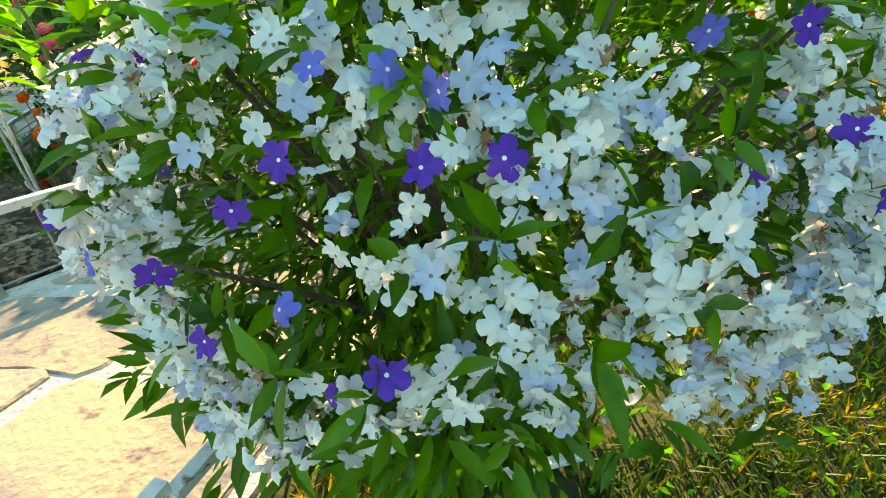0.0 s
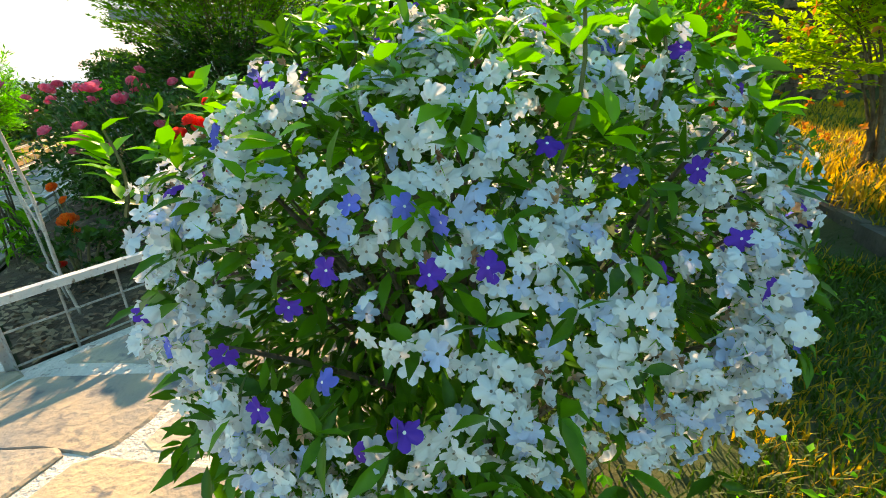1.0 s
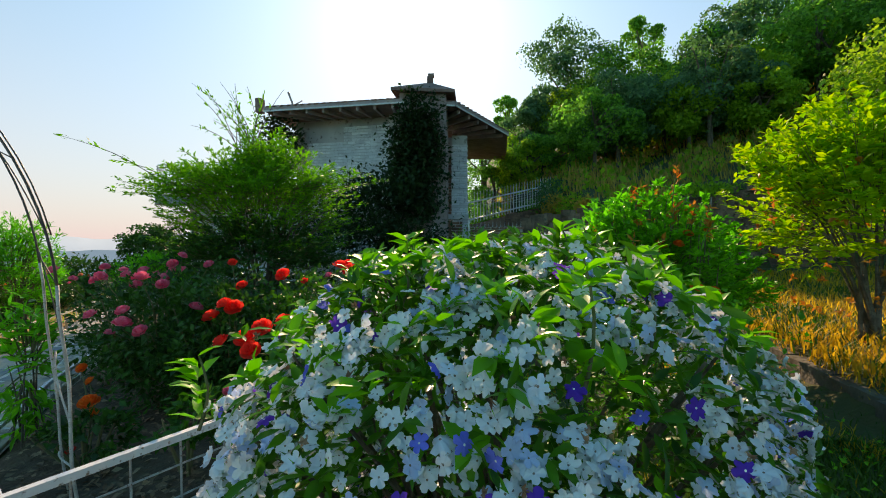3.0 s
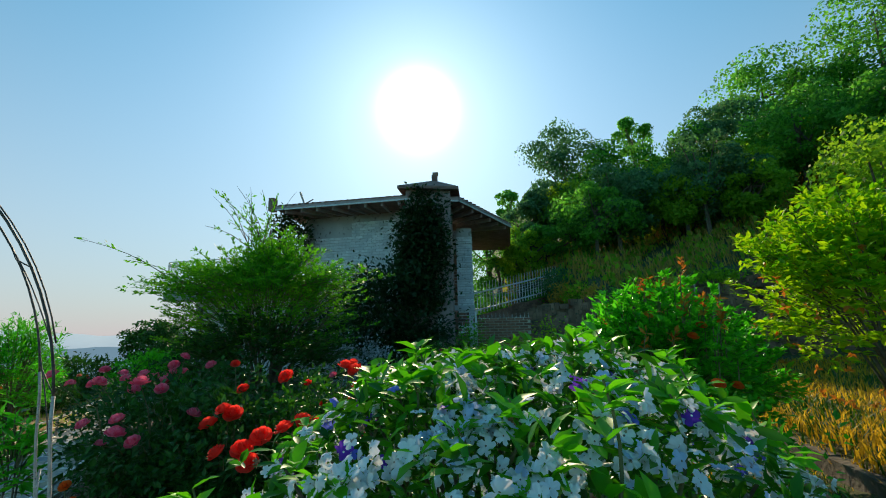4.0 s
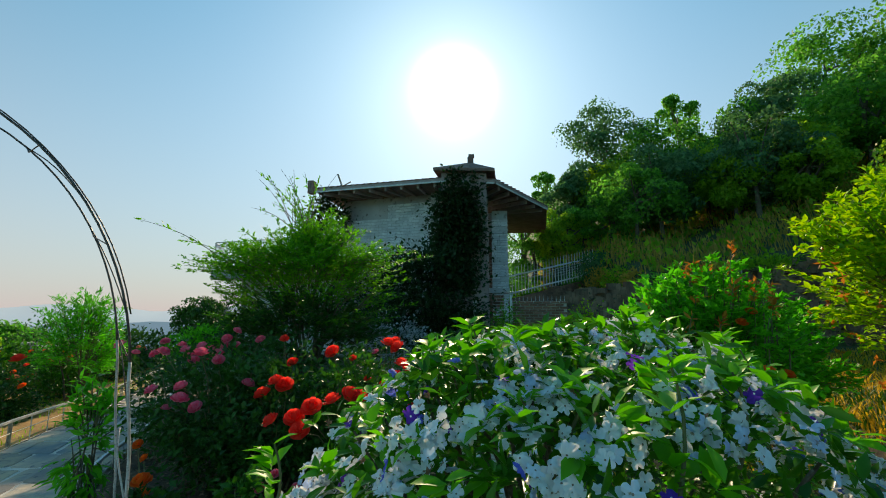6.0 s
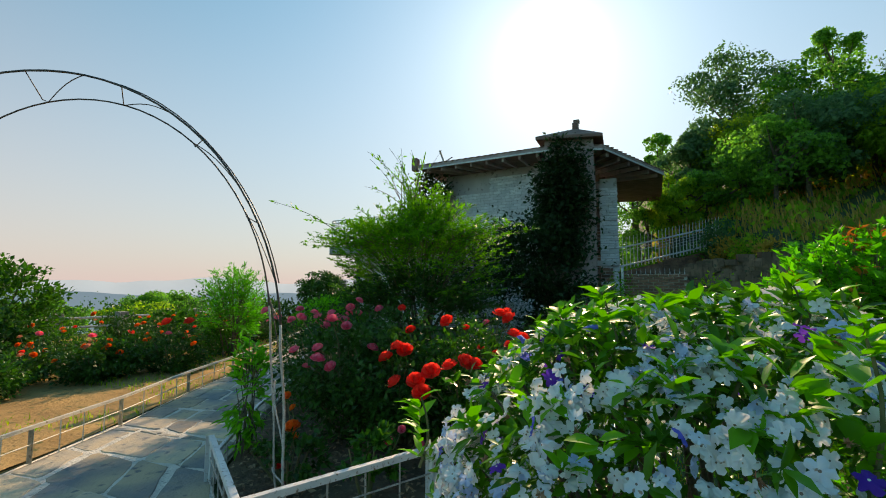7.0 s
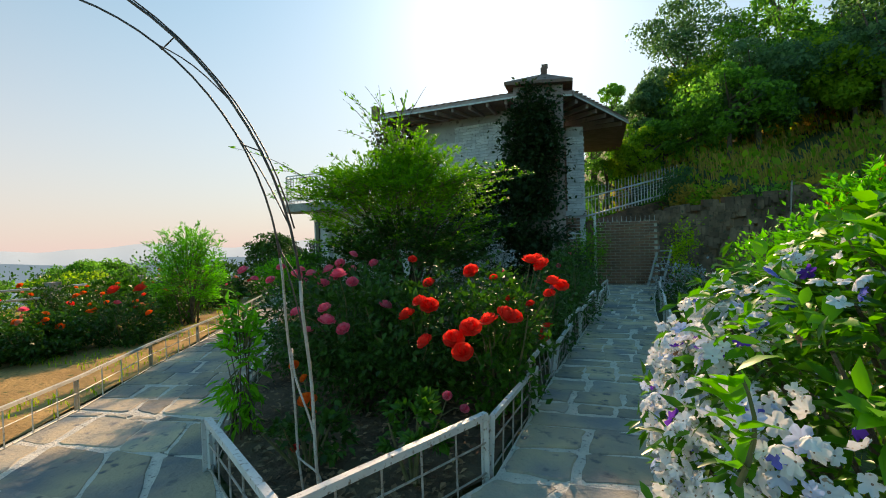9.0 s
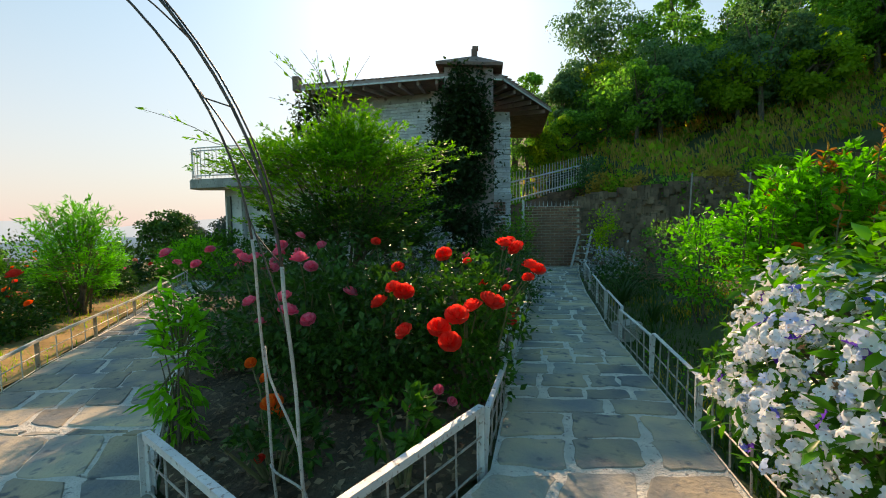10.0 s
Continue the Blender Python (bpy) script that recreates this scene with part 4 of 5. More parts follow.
SPECIAL = {
    "violet": [(-.14, .34, .88), (-.01, .3, .77), (-.06, .3, .73), (-.18, .32, .76), (-.10, .35, .92), (.01, .35, .92), (-.22, .33, .82), (.13, .44, 1.04),
               (.3, .46, 1.01), (.35, .43, .94), (.37, .41, .89), (.07, .35, .93), (-.35, .38, .84), (.24, .38, .92), (-.33, .46, .975)],
    "blue": [(-.1, .31, .81), (-.02, .39, .98), (.02, .37, .97), (-.28, .48, 1.04), (-.06, .45, 1.06), (-.08, .39, .98), (-.3, .36, .81), (-.2, .75, 1.18), (.22, .43, 1.01)],
    "pale": [(.07, .33, .87), (.1, .35, .91), (.14, .33, .85), (-.09, .37, .96)],
}
spots = []          # (kind, position, normal)
for k, pts in SPECIAL.items():
    for p in pts:
        p = np.array(p)
        d = (p - BC) / np.linalg.norm(p - BC)
        spots.append((k, bush_point(d, 1.0) * 0.6 + p * 0.4 + d * 0.012, d))
taken = [s[1] for s in spots]
tries, cells = 0, set()
while len(spots) < 4300 and tries < 26000:
    tries += 1
    d = sphere_dirs(1)[0]
    if d[2] < -0.75 or (d[1] > 0.55 and RNG.random() < 0.6):
        continue
    p0 = bush_point(d)
    if p0[2] < 0.36 + 0.3 * smooth(-0.2, 0.15, p0[0]) and RNG.random() < 0.9:
        continue
    if d[2] > 0.5 and RNG.random() < 0.34 + 0.6 * (d[2] - 0.5):
        continue
    gap = noise.noise(Vector(d) * 3.3 + Vector((5, 1, 2)))
    if gap < -0.14 or (d[0] < -0.25 and d[1] > 0.3 and RNG.random() < 0.3):
        continue
    for _ in range(int(RNG.integers(4, 11))):
        dd = d + RNG.normal(0, 0.05, 3)
        dd /= np.linalg.norm(dd)
        p = bush_point(dd, 0.92 + 0.1 * RNG.random())
        cell = tuple(int(math.floor(c / 0.0155)) for c in p)
        if cell in cells or (p[1] < 0.6 and min(np.sum((p - t) ** 2) for t in taken) < 0.02 ** 2):
            continue
        cells.add(cell)
        r = RNG.random()
        k = "white" if r < 0.80 else "pale" if r < 0.94 else "blue" if r < 0.97 else "violet"
        if k in ("blue", "violet") and p[1] < 0.6:
            k = "white"
        spots.append((k, p, dd))


def face_rot(nrm, tilt):
    nn = nrm / np.array((BR[0], BR[1], BR[2])) ** 1.3
    nn = nn / np.linalg.norm(nn) + RNG.normal(0, tilt, 3)
    q = Vector(nn).to_track_quat("Z", "Y").to_matrix() @ Matrix.Rotation(RNG.random() * 6.28, 3, "Z")
    return q


spots.sort(key=lambda s: s[1][1])
rest = {k: ([], [], []) for k in FLOWER}
for i, (k, p, d) in enumerate(spots):
    me, v, f, mi = FLOWER[k][int(RNG.integers(len(FLOWER[k])))]
    q = face_rot(d, 0.62)
    s = 0.92 + 0.5 * RNG.random()
    if k in ("blue", "violet"):
        s = 1.0 + 0.35 * RNG.random()
    if i < 300:
        ob = new("flower", me)
        ob.matrix_basis = Matrix.LocRotScale(Vector(p), q.to_quaternion(), (s, s, s))
        under(ob, bush)
    else:
        V, F, I = rest[k]
        base = len(V)
        V.extend([tuple(q @ Vector(c) * s + Vector(p)) for c in v])
        F.extend([tuple(j + base for j in face) for face in f])
        I.extend(mi)
for k, (V, F, I) in rest.items():
    if V:
        shape("blossom_mass", (V, F), [{"white": P_WHITE, "pale": P_PALE, "blue": P_BLUE, "violet": P_VIOLET}[k], P_EYE if k in ("blue", "violet") else P_DARK_EYE, F_YOUNG],
              bush, k.replace("pale", "pale blue") + " five-petalled flowers", True, "stuff", I)

# leaves in whorls at the outline, and older leaves within
LP, LD, LS = [], [], []
YP, YD, YS = [], [], []
for i in range(960):
    d = sphere_dirs(1)[0]
    if i % 6 == 0:
        d[2] = abs(d[2]) + 0.5
        d /= np.linalg.norm(d)
    if d[2] < -0.9:
        continue
    p0 = bush_point(d, 0.9 + 0.14 * RNG.random())
    if p0[2] < 0.15 + 0.3 * smooth(-0.2, 0.15, p0[0]):
        continue
    young = d[2] > 0.4 and RNG.random() < 0.45
    axis = d * 0.8 + np.array((0, 0, 0.55 if d[2] > 0 else -0.3)) + RNG.normal(0, .25, 3)
    axis /= np.linalg.norm(axis)
    a = np.cross(axis, (0.3, 0.5, 0.8))
    a /= np.linalg.norm(a)
    b = np.cross(axis, a)
    for j in range(int(RNG.integers(4, 8))):
        th = RNG.random() * 6.28
        dr = axis * RNG.uniform(0.1, 0.9) + (a * math.cos(th) + b * math.sin(th))
        (YP if young else LP).append(p0 + axis * RNG.uniform(-.02, .02))
        (YD if young else LD).append(dr)
        (YS if young else LS).append(RNG.uniform(0.032, 0.062))
for i in range(8200):
    d = sphere_dirs(1)[0]
    p = bush_point(d, 0.45 + 0.47 * RNG.random() ** 0.6)
    if p[2] < 0.15 + 0.35 * smooth(-0.2, 0.15, p[0]):
        continue
    LP.append(p)
    LD.append(d + RNG.normal(0, .7, 3) + np.array((0, 0, -0.2)))
    LS.append(RNG.uniform(.04, .065))
# hanging lower leaves at the near side
for i in range(400):
    x = RNG.uniform(-.5, .2)
    p = np.array((x, 0.45 + 0.3 * abs(x) + RNG.normal(0, .05), RNG.uniform(.3, .6)))
    LP.append(p)
    LD.append(np.array((RNG.normal(0, .6), -0.7, -0.35 + RNG.normal(0, .4))))
    LS.append(RNG.uniform(.05, .1))
LP, LD, LS = np.array(LP), np.array(LD), np.array(LS)
order = np.argsort(LP[:, 1])
near, far = order[:290], order[290:]
leaf_me = mesh_of("leaf", LEAF[0].tolist(), LEAF[1], F_BRUN_OB, True)
rots = frames_of(LD, None, 0.5)
for i in near:
    ob = new("leaf", leaf_me)
    ob.matrix_basis = Matrix.LocRotScale(Vector(LP[i]), Matrix(rots[i].tolist()).to_quaternion(), [LS[i]] * 3)
    under(ob, bush)
shape("leaf_mass", scatter(LEAF, LP[far], rots[far], LS[far]), F_BRUN, bush, smooth=True, kind="stuff")
shape("young_leaf_mass", scatter(WIDE, np.array(YP), frames_of(np.array(YD), None, 0.4), np.array(YS)), F_YOUNG, bush, "light green young leaves", True, "stuff")
# tall young shoots above the outline, each a rosette of long leaves
shoots = [(0.16, 0.5, 1.0, 1.23), (-0.02, 0.72, 1.06, 1.22), (-0.28, 0.85, 1.06, 1.21), (0.3, 0.62, 1.03, 1.19), (-0.56, 0.62, 0.88, 1.03), (0.62, 0.98, 0.95, 1.10)]
for i in range(24):
    th = RNG.uniform(0, 6.28)
    d = np.array((math.cos(th) * RNG.uniform(.1, .8), math.sin(th) * RNG.uniform(.1, .8), .75))
    p = bush_point(d / np.linalg.norm(d), 1.0)
    shoots.append((p[0], p[1], p[2] - .08, p[2] + RNG.uniform(.0, .05)))
for i, (x, y, z0, z1) in enumerate(shoots):
    pts = [(x + 0.02 * math.sin(3 * u), y, z0 + (z1 - z0) * u) for u in np.linspace(0, 1, 6)]
    shape("shoot", tube(pts, list(np.linspace(.004, .002, 6)), 5), M_TWIG, bush)
    n = 20 if i < 6 else 11
    u = RNG.random(n) ** 0.6
    pos = np.stack([np.full(n, x), np.full(n, y), z0 + (z1 - z0) * u], 1)
    th = RNG.random(n) * 6.28
    dirs = np.stack([np.cos(th), np.sin(th), 0.3 + RNG.random(n) * .7], 1)
    shape("shoot_foliage", scatter(WIDE, pos, frames_of(dirs, None, .2), RNG.uniform(.04, .07, n)), F_YOUNG, bush, smooth=True)
# withered blooms
for i in range(46):
    d = sphere_dirs(1)[0]
    d[2], d[1] = abs(d[2]) * .8, -abs(d[1]) if i % 3 else d[1]
    d /= np.linalg.norm(d)
    p = bush_point(d, 1.0)
    n = 9
    dirs = sphere_dirs(n) + d * .8
    shape("withered_flower", scatter(BROAD, np.tile(p, (n, 1)), frames_of(dirs, None, 1.0), RNG.uniform(.007, .014, n)), P_BROWN, bush)


# ---- roses ----
def rose_form(open_=0.6):
    v, f = [], []
    for layer, (n, r, h, lean) in enumerate(((3, .18, .62, .1), (5, .38, .60, .2), (6, .62, .52, .4), (7, .84, .36, .7), (7, 1.0, 0.10, 1.0))):
        for k in range(n):
            th = math.tau * (k + 0.37 * layer) / n
            w = 1.25 * math.pi / n
            base = len(v)
            for row, (rr, zz) in enumerate(((0.12, -.25), (0.75, -.12 + h * .6), (1.0 + 0.1 * lean, h))):
                for c in (-1, -.35, .35, 1):
                    a = th + w * c * (0.5 + 0.3 * row)
                    rad = r * rr * (1 - 0.08 * abs(c)) + 0.02
                    v.append((rad * math.cos(a), rad * math.sin(a), zz - 0.07 * c * c * row + 0.04 * math.sin(9 * a)))
            for row in range(2):
                for c in range(3):
                    q = base + row * 4 + c
                    f.append((q, q + 1, q + 5, q + 4))
    return v, f


ROSE_V, ROSE_F = rose_form()
ROSE_ME = {k: mesh_of("bloom", ROSE_V, ROSE_F, m, True) for k, m in (("red", P_RED), ("pink", P_PINK), ("orange", P_ORANGE), ("peach", P_PEACH))}


def rose_bush(centre, radii, blooms, label, leaves=1300, mat=F_ROSE, size=0.05, stems=9, group="rose bushes"):
    """blooms: rows of (colour, position, radius)."""
    cx, cy, cz = centre
    g = land(cx, cy)
    rb = thing("rose_bush", (cx, cy, g), label, "rose bush", group)
    for _ in range(stems):
        d = np.clip(RNG.normal(0, 1, 2), -1.3, 1.3) * np.array(radii[:2]) * .55
        top = np.array((cx + d[0], cy + d[1], cz + radii[2] * RNG.uniform(.1, .8)))
        base = np.array((cx + d[0] * .15, cy + d[1] * .15, g))
        mid = (base + top) / 2 + np.array((d[0] * .25, d[1] * .25, .08))
        pts = [(1 - u) ** 2 * base + 2 * u * (1 - u) * mid + u * u * top for u in np.linspace(0, 1, 6)]
        shape("stem", tube(pts, list(np.linspace(.012, .004, 6)), 5), M_TWIG, rb)
    geo, _ = crown(centre, radii, max(12, leaves // 22), 28, 0.075 * (max(radii) / 0.6), BROAD, size, 0.1, 0.35)
    shape("foliage", geo, mat, rb, kind="stuff")
    if leaves > 1000:
        geo, _ = crown((cx, cy, g + .55 * (cz - g)), (radii[0] * .85, radii[1] * .85, .5 * (cz - g)), leaves // 50, 28, 0.075 * (max(radii) / 0.6), BROAD, size, 0.1, 0.35)
        shape("low_foliage", geo, mat, rb, kind="stuff")
    for col, p, r in blooms:
        r *= 0.88
        q = Vector((RNG.normal(0, .35), -0.35 + RNG.normal(0, .35), 1)).to_track_quat("Z", "Y")
        ob = new("bloom", ROSE_ME[col])
        ob.matrix_basis = Matrix.LocRotScale(Vector(p), q @ Matrix.Rotation(RNG.random() * 6, 3, "Z").to_quaternion(), (r, r, r * 1.25))
        under(ob, rb)
        tagged(ob, col + " rose in bloom")
        foot = Vector((cx + (p[0] - cx) * .5, cy + (p[1] - cy) * .5, min(cz, p[2] - .2)))
        shape("bloom_stem", tube([foot, foot.lerp(Vector(p), .5) + Vector((0.02, 0, 0.03)), Vector(p) - Vector((0, 0, r * .2))], [.005, .004, .003], 5), M_TWIG, rb)
    return rb


rose_bush((-1.28, 2.95, 0.58), (0.33, 0.36, 0.38),
          [("red", p, r) for p, r in (((-1.42, 2.32, .66), .068), ((-1.33, 2.36, .72), .07), ((-1.36, 2.28, .60), .066), ((-1.25, 2.48, .74), .066), ((-1.16, 2.56, .76), .07),
                                      ((-1.12, 2.62, .74), .06), ((-1.06, 3.05, 1.06), .065), ((-0.98, 3.02, 1.03), .065), ((-1.02, 3.1, 1.07), .05), ((-0.9, 2.86, .93), .062),
                                      ((-0.85, 2.9, .90), .055), ((-0.92, 2.8, .86), .045), ((-0.98, 3.4, .52), .06), ((-1.0, 3.38, .46), .05), ((-1.45, 2.91, 1.0), .062), ((-1.3, 2.95, .95), .035),
                                      ((-1.2, 3.0, .8), .035), ((-1.05, 2.9, .78), .035))],
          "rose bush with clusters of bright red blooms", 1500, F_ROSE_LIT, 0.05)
rose_bush((-1.85, 2.95, 0.55), (0.45, 0.45, 0.42),
          [("red", (-1.75, 2.88, .92), .05), ("red", (-1.80, 2.58, .745), .062), ("red", (-1.66, 2.62, .80), .068), ("red", (-1.72, 2.60, .83), .055), ("red", (-1.62, 2.4, .62), .06), ("red", (-1.95, 3.1, 1.08), .04),
           ("pink", (-2.04, 2.78, .774), .055), ("pink", (-1.55, 2.2, .30), .035), ("pink", (-1.35, 2.25, .3), .03)],
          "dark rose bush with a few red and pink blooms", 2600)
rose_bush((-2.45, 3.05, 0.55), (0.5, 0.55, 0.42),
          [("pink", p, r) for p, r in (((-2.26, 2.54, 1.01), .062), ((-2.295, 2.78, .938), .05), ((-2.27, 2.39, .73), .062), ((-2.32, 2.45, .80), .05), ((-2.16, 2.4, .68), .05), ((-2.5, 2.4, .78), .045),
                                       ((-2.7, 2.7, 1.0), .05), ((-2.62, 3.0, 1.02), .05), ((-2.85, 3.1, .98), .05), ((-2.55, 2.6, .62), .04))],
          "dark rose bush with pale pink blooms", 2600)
rose_bush((-3.3, 3.9, 0.45), (0.6, 0.6, 0.55),
          [("pink", (-3.3 + RNG.normal(0, .38), 3.75 + RNG.normal(0, .3), .92 + RNG.normal(0, .08)), RNG.uniform(.045, .065)) for _ in range(16)],
          "tall rose bush full of deep pink blooms", 2200)
rose_bush((-2.2, 2.05, 0.16), (0.25, 0.22, 0.17),
          [("orange", (-2.23, 2.1, .33), .06), ("orange", (-2.2, 2.08, .27), .045), ("orange", (-2.42, 2.25, .48), .035), ("orange", (-2.32, 2.2, .42), .03), ("red", (-2.25, 2.0, .1), .03)],
          "small rose bush with orange blooms", 420)
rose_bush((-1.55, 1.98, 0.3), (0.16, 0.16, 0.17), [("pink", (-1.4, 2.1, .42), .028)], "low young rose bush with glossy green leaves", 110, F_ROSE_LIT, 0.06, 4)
for c, r in (((-1.7, 3.9, .5), (.7, .6, .55)), ((-2.6, 4.0, .5), (.6, .6, .6)), ((-1.1, 4.6, .4), (.25, .7, .42)), ((-0.95, 6.2, .45), (.4, .9, .5)), ((-0.85, 8.2, .5), (.5, .9, .55))):
    rose_bush(c, r, [("pink", (c[0] + RNG.normal(0, .3), c[1] - .3, c[2] + r[2] * .8), .04)], "dense dark green rose bush", 1700)

# orange and red roses of the valley-side garden
left_roses = [(-8.0, 2.6, .4), (-7.9, 4.0, .45), (-7.5, 5.0, .55), (-8.2, 4.4, .5), (-8.9, 5.4, .5), (-9.3, 3.9, .45), (-8.4, 6.6, .5), (-9.9, 6.3, .55), (-8.6, 3.2, .4), (-10.6, 4.9, .5), (-9.2, 8.4, .6), (-10.3, 8.0, .6), (-9.4, 2.2, .35), (-11.6, 6.6, .6), (-10.3, 10.2, .5)]
for i, (x, y, h) in enumerate(left_roses):
    g = land(x, y)
    n = 1 + i % 4
    cols = ("orange", "red", "peach", "orange", "pink")
    bl = [(cols[(i + j) % 5] if j % 3 else "orange", (x + RNG.normal(0, .3), y + RNG.normal(0, .3), g + h * 1.15 + RNG.normal(0, .09)), RNG.uniform(.045, .07)) for j in range(n + 3)]
    if i == 2:
        bl += [("red", (-7.48, 5.27, .6), .11), ("red", (-7.47, 4.84, .62), .11)]
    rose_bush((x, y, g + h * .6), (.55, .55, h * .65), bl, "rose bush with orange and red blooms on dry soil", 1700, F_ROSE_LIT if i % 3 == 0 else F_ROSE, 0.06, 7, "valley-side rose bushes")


# ---- shrubs ----
def shrub(name, label, category, centre, radii, clumps, per, spread, form, size, mat, stems=8, stem_r=0.02, lift=0.3, inner=0.4, flat=0.6, droop=0.0, group=""):
    cx, cy, cz = centre
    g = land(cx, cy)
    s = thing(name, (cx, cy, g), label, category, group)
    geo, cc = crown(centre, radii, clumps, per, spread, form, size, lift, inner, flat, droop)
    pick = cc[RNG.integers(0, len(cc), stems)]
    for p in pick:
        base = np.array((cx + RNG.normal(0, .06), cy + RNG.normal(0, .06), g - .02))
        mid = (base + p) / 2 + np.array((0, 0, .15 * radii[2]))
        pts = [(1 - u) ** 2 * base + 2 * u * (1 - u) * mid + u * u * p for u in np.linspace(0, 1, 7)]
        shape("stem", tube(pts, list(np.linspace(stem_r, stem_r * .25, 7)), 5), M_BARK, s)
    shape("foliage", geo, mat, s, kind="stuff")
    return s


def spray_shrub(name, label, category, centre, radii, n, reach, leaf, form, mat, stems=8, stem_r=.015, group="", **kw):
    """A shrub of leafy sprays on stems that rise from one foot."""
    cx, cy, cz = centre
    g = land(cx, cy)
    s = thing(name, (cx, cy, g), label, category, group)
    for _ in range(stems):
        d = sphere_dirs(1)[0] * np.array(radii) * .7
        p = np.array(centre) + np.array((d[0], d[1], abs(d[2])))
        base = np.array((cx + RNG.normal(0, .06), cy + RNG.normal(0, .06), g - .02))
        mid = (base + p) / 2 + np.array((-d[0] * .2, -d[1] * .2, .15 * radii[2]))
        pts = [(1 - u) ** 2 * base + 2 * u * (1 - u) * mid + u * u * p for u in np.linspace(0, 1, 7)]
        shape("stem", tube(pts, list(np.linspace(stem_r, stem_r * .25, 7)), 5), M_BARK, s)
    leaves, twigs = sprays(centre, radii, n, reach, leaf, form, **kw)
    shape("foliage", leaves, mat, s, kind="stuff")
    shape("twig_mass", twigs, M_TWIG, s, kind="stuff")
    return s


def more_sprays(parent, part_name, mat, *args, label="", **kw):
    leaves, twigs = sprays(*args, **kw)
    shape(part_name, leaves, mat, parent, label, kind="stuff")
    shape("twig_mass", twigs, M_TWIG, parent, kind="stuff")


big = spray_shrub("feathery_shrub", "tall feathery yellow-green shrub with wiry shoots before the house", "shrub", (-3.0, 5.6, 1.3), (1.35, .95, .95), 250, .6, .06, FINE, F_FEATHER, 16, .03, up=.3, per=12, inner=.55)
# flat tiers reaching out at mid height, and the narrow crest
more_sprays(big, "upper_foliage", F_FEATHER, (-3.1, 5.5, 1.85), (1.65, .85, .36), 170, .55, .058, FINE, up=.12, per=12, inner=.5, low=-.2)
more_sprays(big, "crest_foliage", F_FEATHER, (-2.85, 5.5, 2.0), (.45, .4, .5), 34, .5, .058, FINE, up=.5, per=11, inner=.3, low=0.0)
# lower leaves use the dark rose material to paint the shrub's own shade
more_sprays(big, "lower_foliage", F_ROSE, (-2.9, 5.25, .75), (1.2, .75, .7), 170, .45, .06, BROAD, label="lower foliage coloured dark green to paint in shade", up=.2, per=9, inner=.55)
for i in range(40):
    a = RNG.uniform(-1.2, .9)
    base = np.array((-3.2 + a * .7, 5.5 + RNG.normal(0, .3), 1.85))
    tip = np.array((-3.2 + a * 1.5 - .15, 5.4 + RNG.normal(0, .4), 2.15 + RNG.uniform(.1, .6) - .2 * abs(a)))
    lush = 30
    if i < 18:
        base = np.array((-2.95 + RNG.normal(0, .18), 5.45, 2.2))
        tip = np.array((-3.2 + RNG.normal(-.2, .42), 5.4, RNG.uniform(2.75, 3.4)))
        lush = int(RNG.integers(4, 22))
    pts = [base + (tip - base) * u + np.array((0, 0, .12 * math.sin(math.pi * u))) for u in np.linspace(0, 1, 8)]
    shape("shoot", tube(pts, list(np.linspace(.007, .002, 8)), 5), M_BARK, big)
    u = .35 + .6 * RNG.random(lush)
    pos = base + (tip - base) * u[:, None] + np.array((0, 0, .12)) * np.sin(math.pi * u)[:, None] + RNG.normal(0, .012, (lush, 3))
    dirs = RNG.normal(0, .6, (lush, 3)) + (tip - base)
    shape("shoot_foliage", scatter(FINE, pos, frames_of(dirs, None, .5), RNG.uniform(.05, .085, lush)), F_FEATHER, big)

shrub("grey_shrub", "rounded grey-white leaved shrub behind the roses", "shrub", (-2.45, 8.0, .62), (.62, .6, .55), 90, 22, .08, BROAD, .06, F_GREYLEAF, 6, .02)
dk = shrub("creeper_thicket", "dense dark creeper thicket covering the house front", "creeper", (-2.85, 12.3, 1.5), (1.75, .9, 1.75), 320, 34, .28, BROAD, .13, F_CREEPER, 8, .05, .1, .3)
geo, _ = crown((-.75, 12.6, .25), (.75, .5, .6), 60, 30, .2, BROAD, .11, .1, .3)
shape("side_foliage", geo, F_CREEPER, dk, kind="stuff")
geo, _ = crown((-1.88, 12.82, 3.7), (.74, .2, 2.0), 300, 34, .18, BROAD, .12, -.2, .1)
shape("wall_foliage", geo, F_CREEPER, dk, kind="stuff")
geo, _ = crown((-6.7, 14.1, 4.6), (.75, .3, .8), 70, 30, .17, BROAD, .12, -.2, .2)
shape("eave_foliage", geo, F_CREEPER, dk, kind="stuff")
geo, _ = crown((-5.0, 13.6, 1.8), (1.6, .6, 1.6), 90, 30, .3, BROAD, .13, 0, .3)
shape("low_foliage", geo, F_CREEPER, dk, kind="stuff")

# sapling with drooping narrow leaves beside the broad path
spray_shrub("willowy_sapling", "slender sapling with narrow drooping bright leaves", "sapling", (-2.95, 2.4, .43), (.13, .13, .5), 42, .2, .095, LEAF, F_BRIGHT, 6, .009, up=.35, per=3, droop=.3, inner=.4, nodes=4, low=-.95)
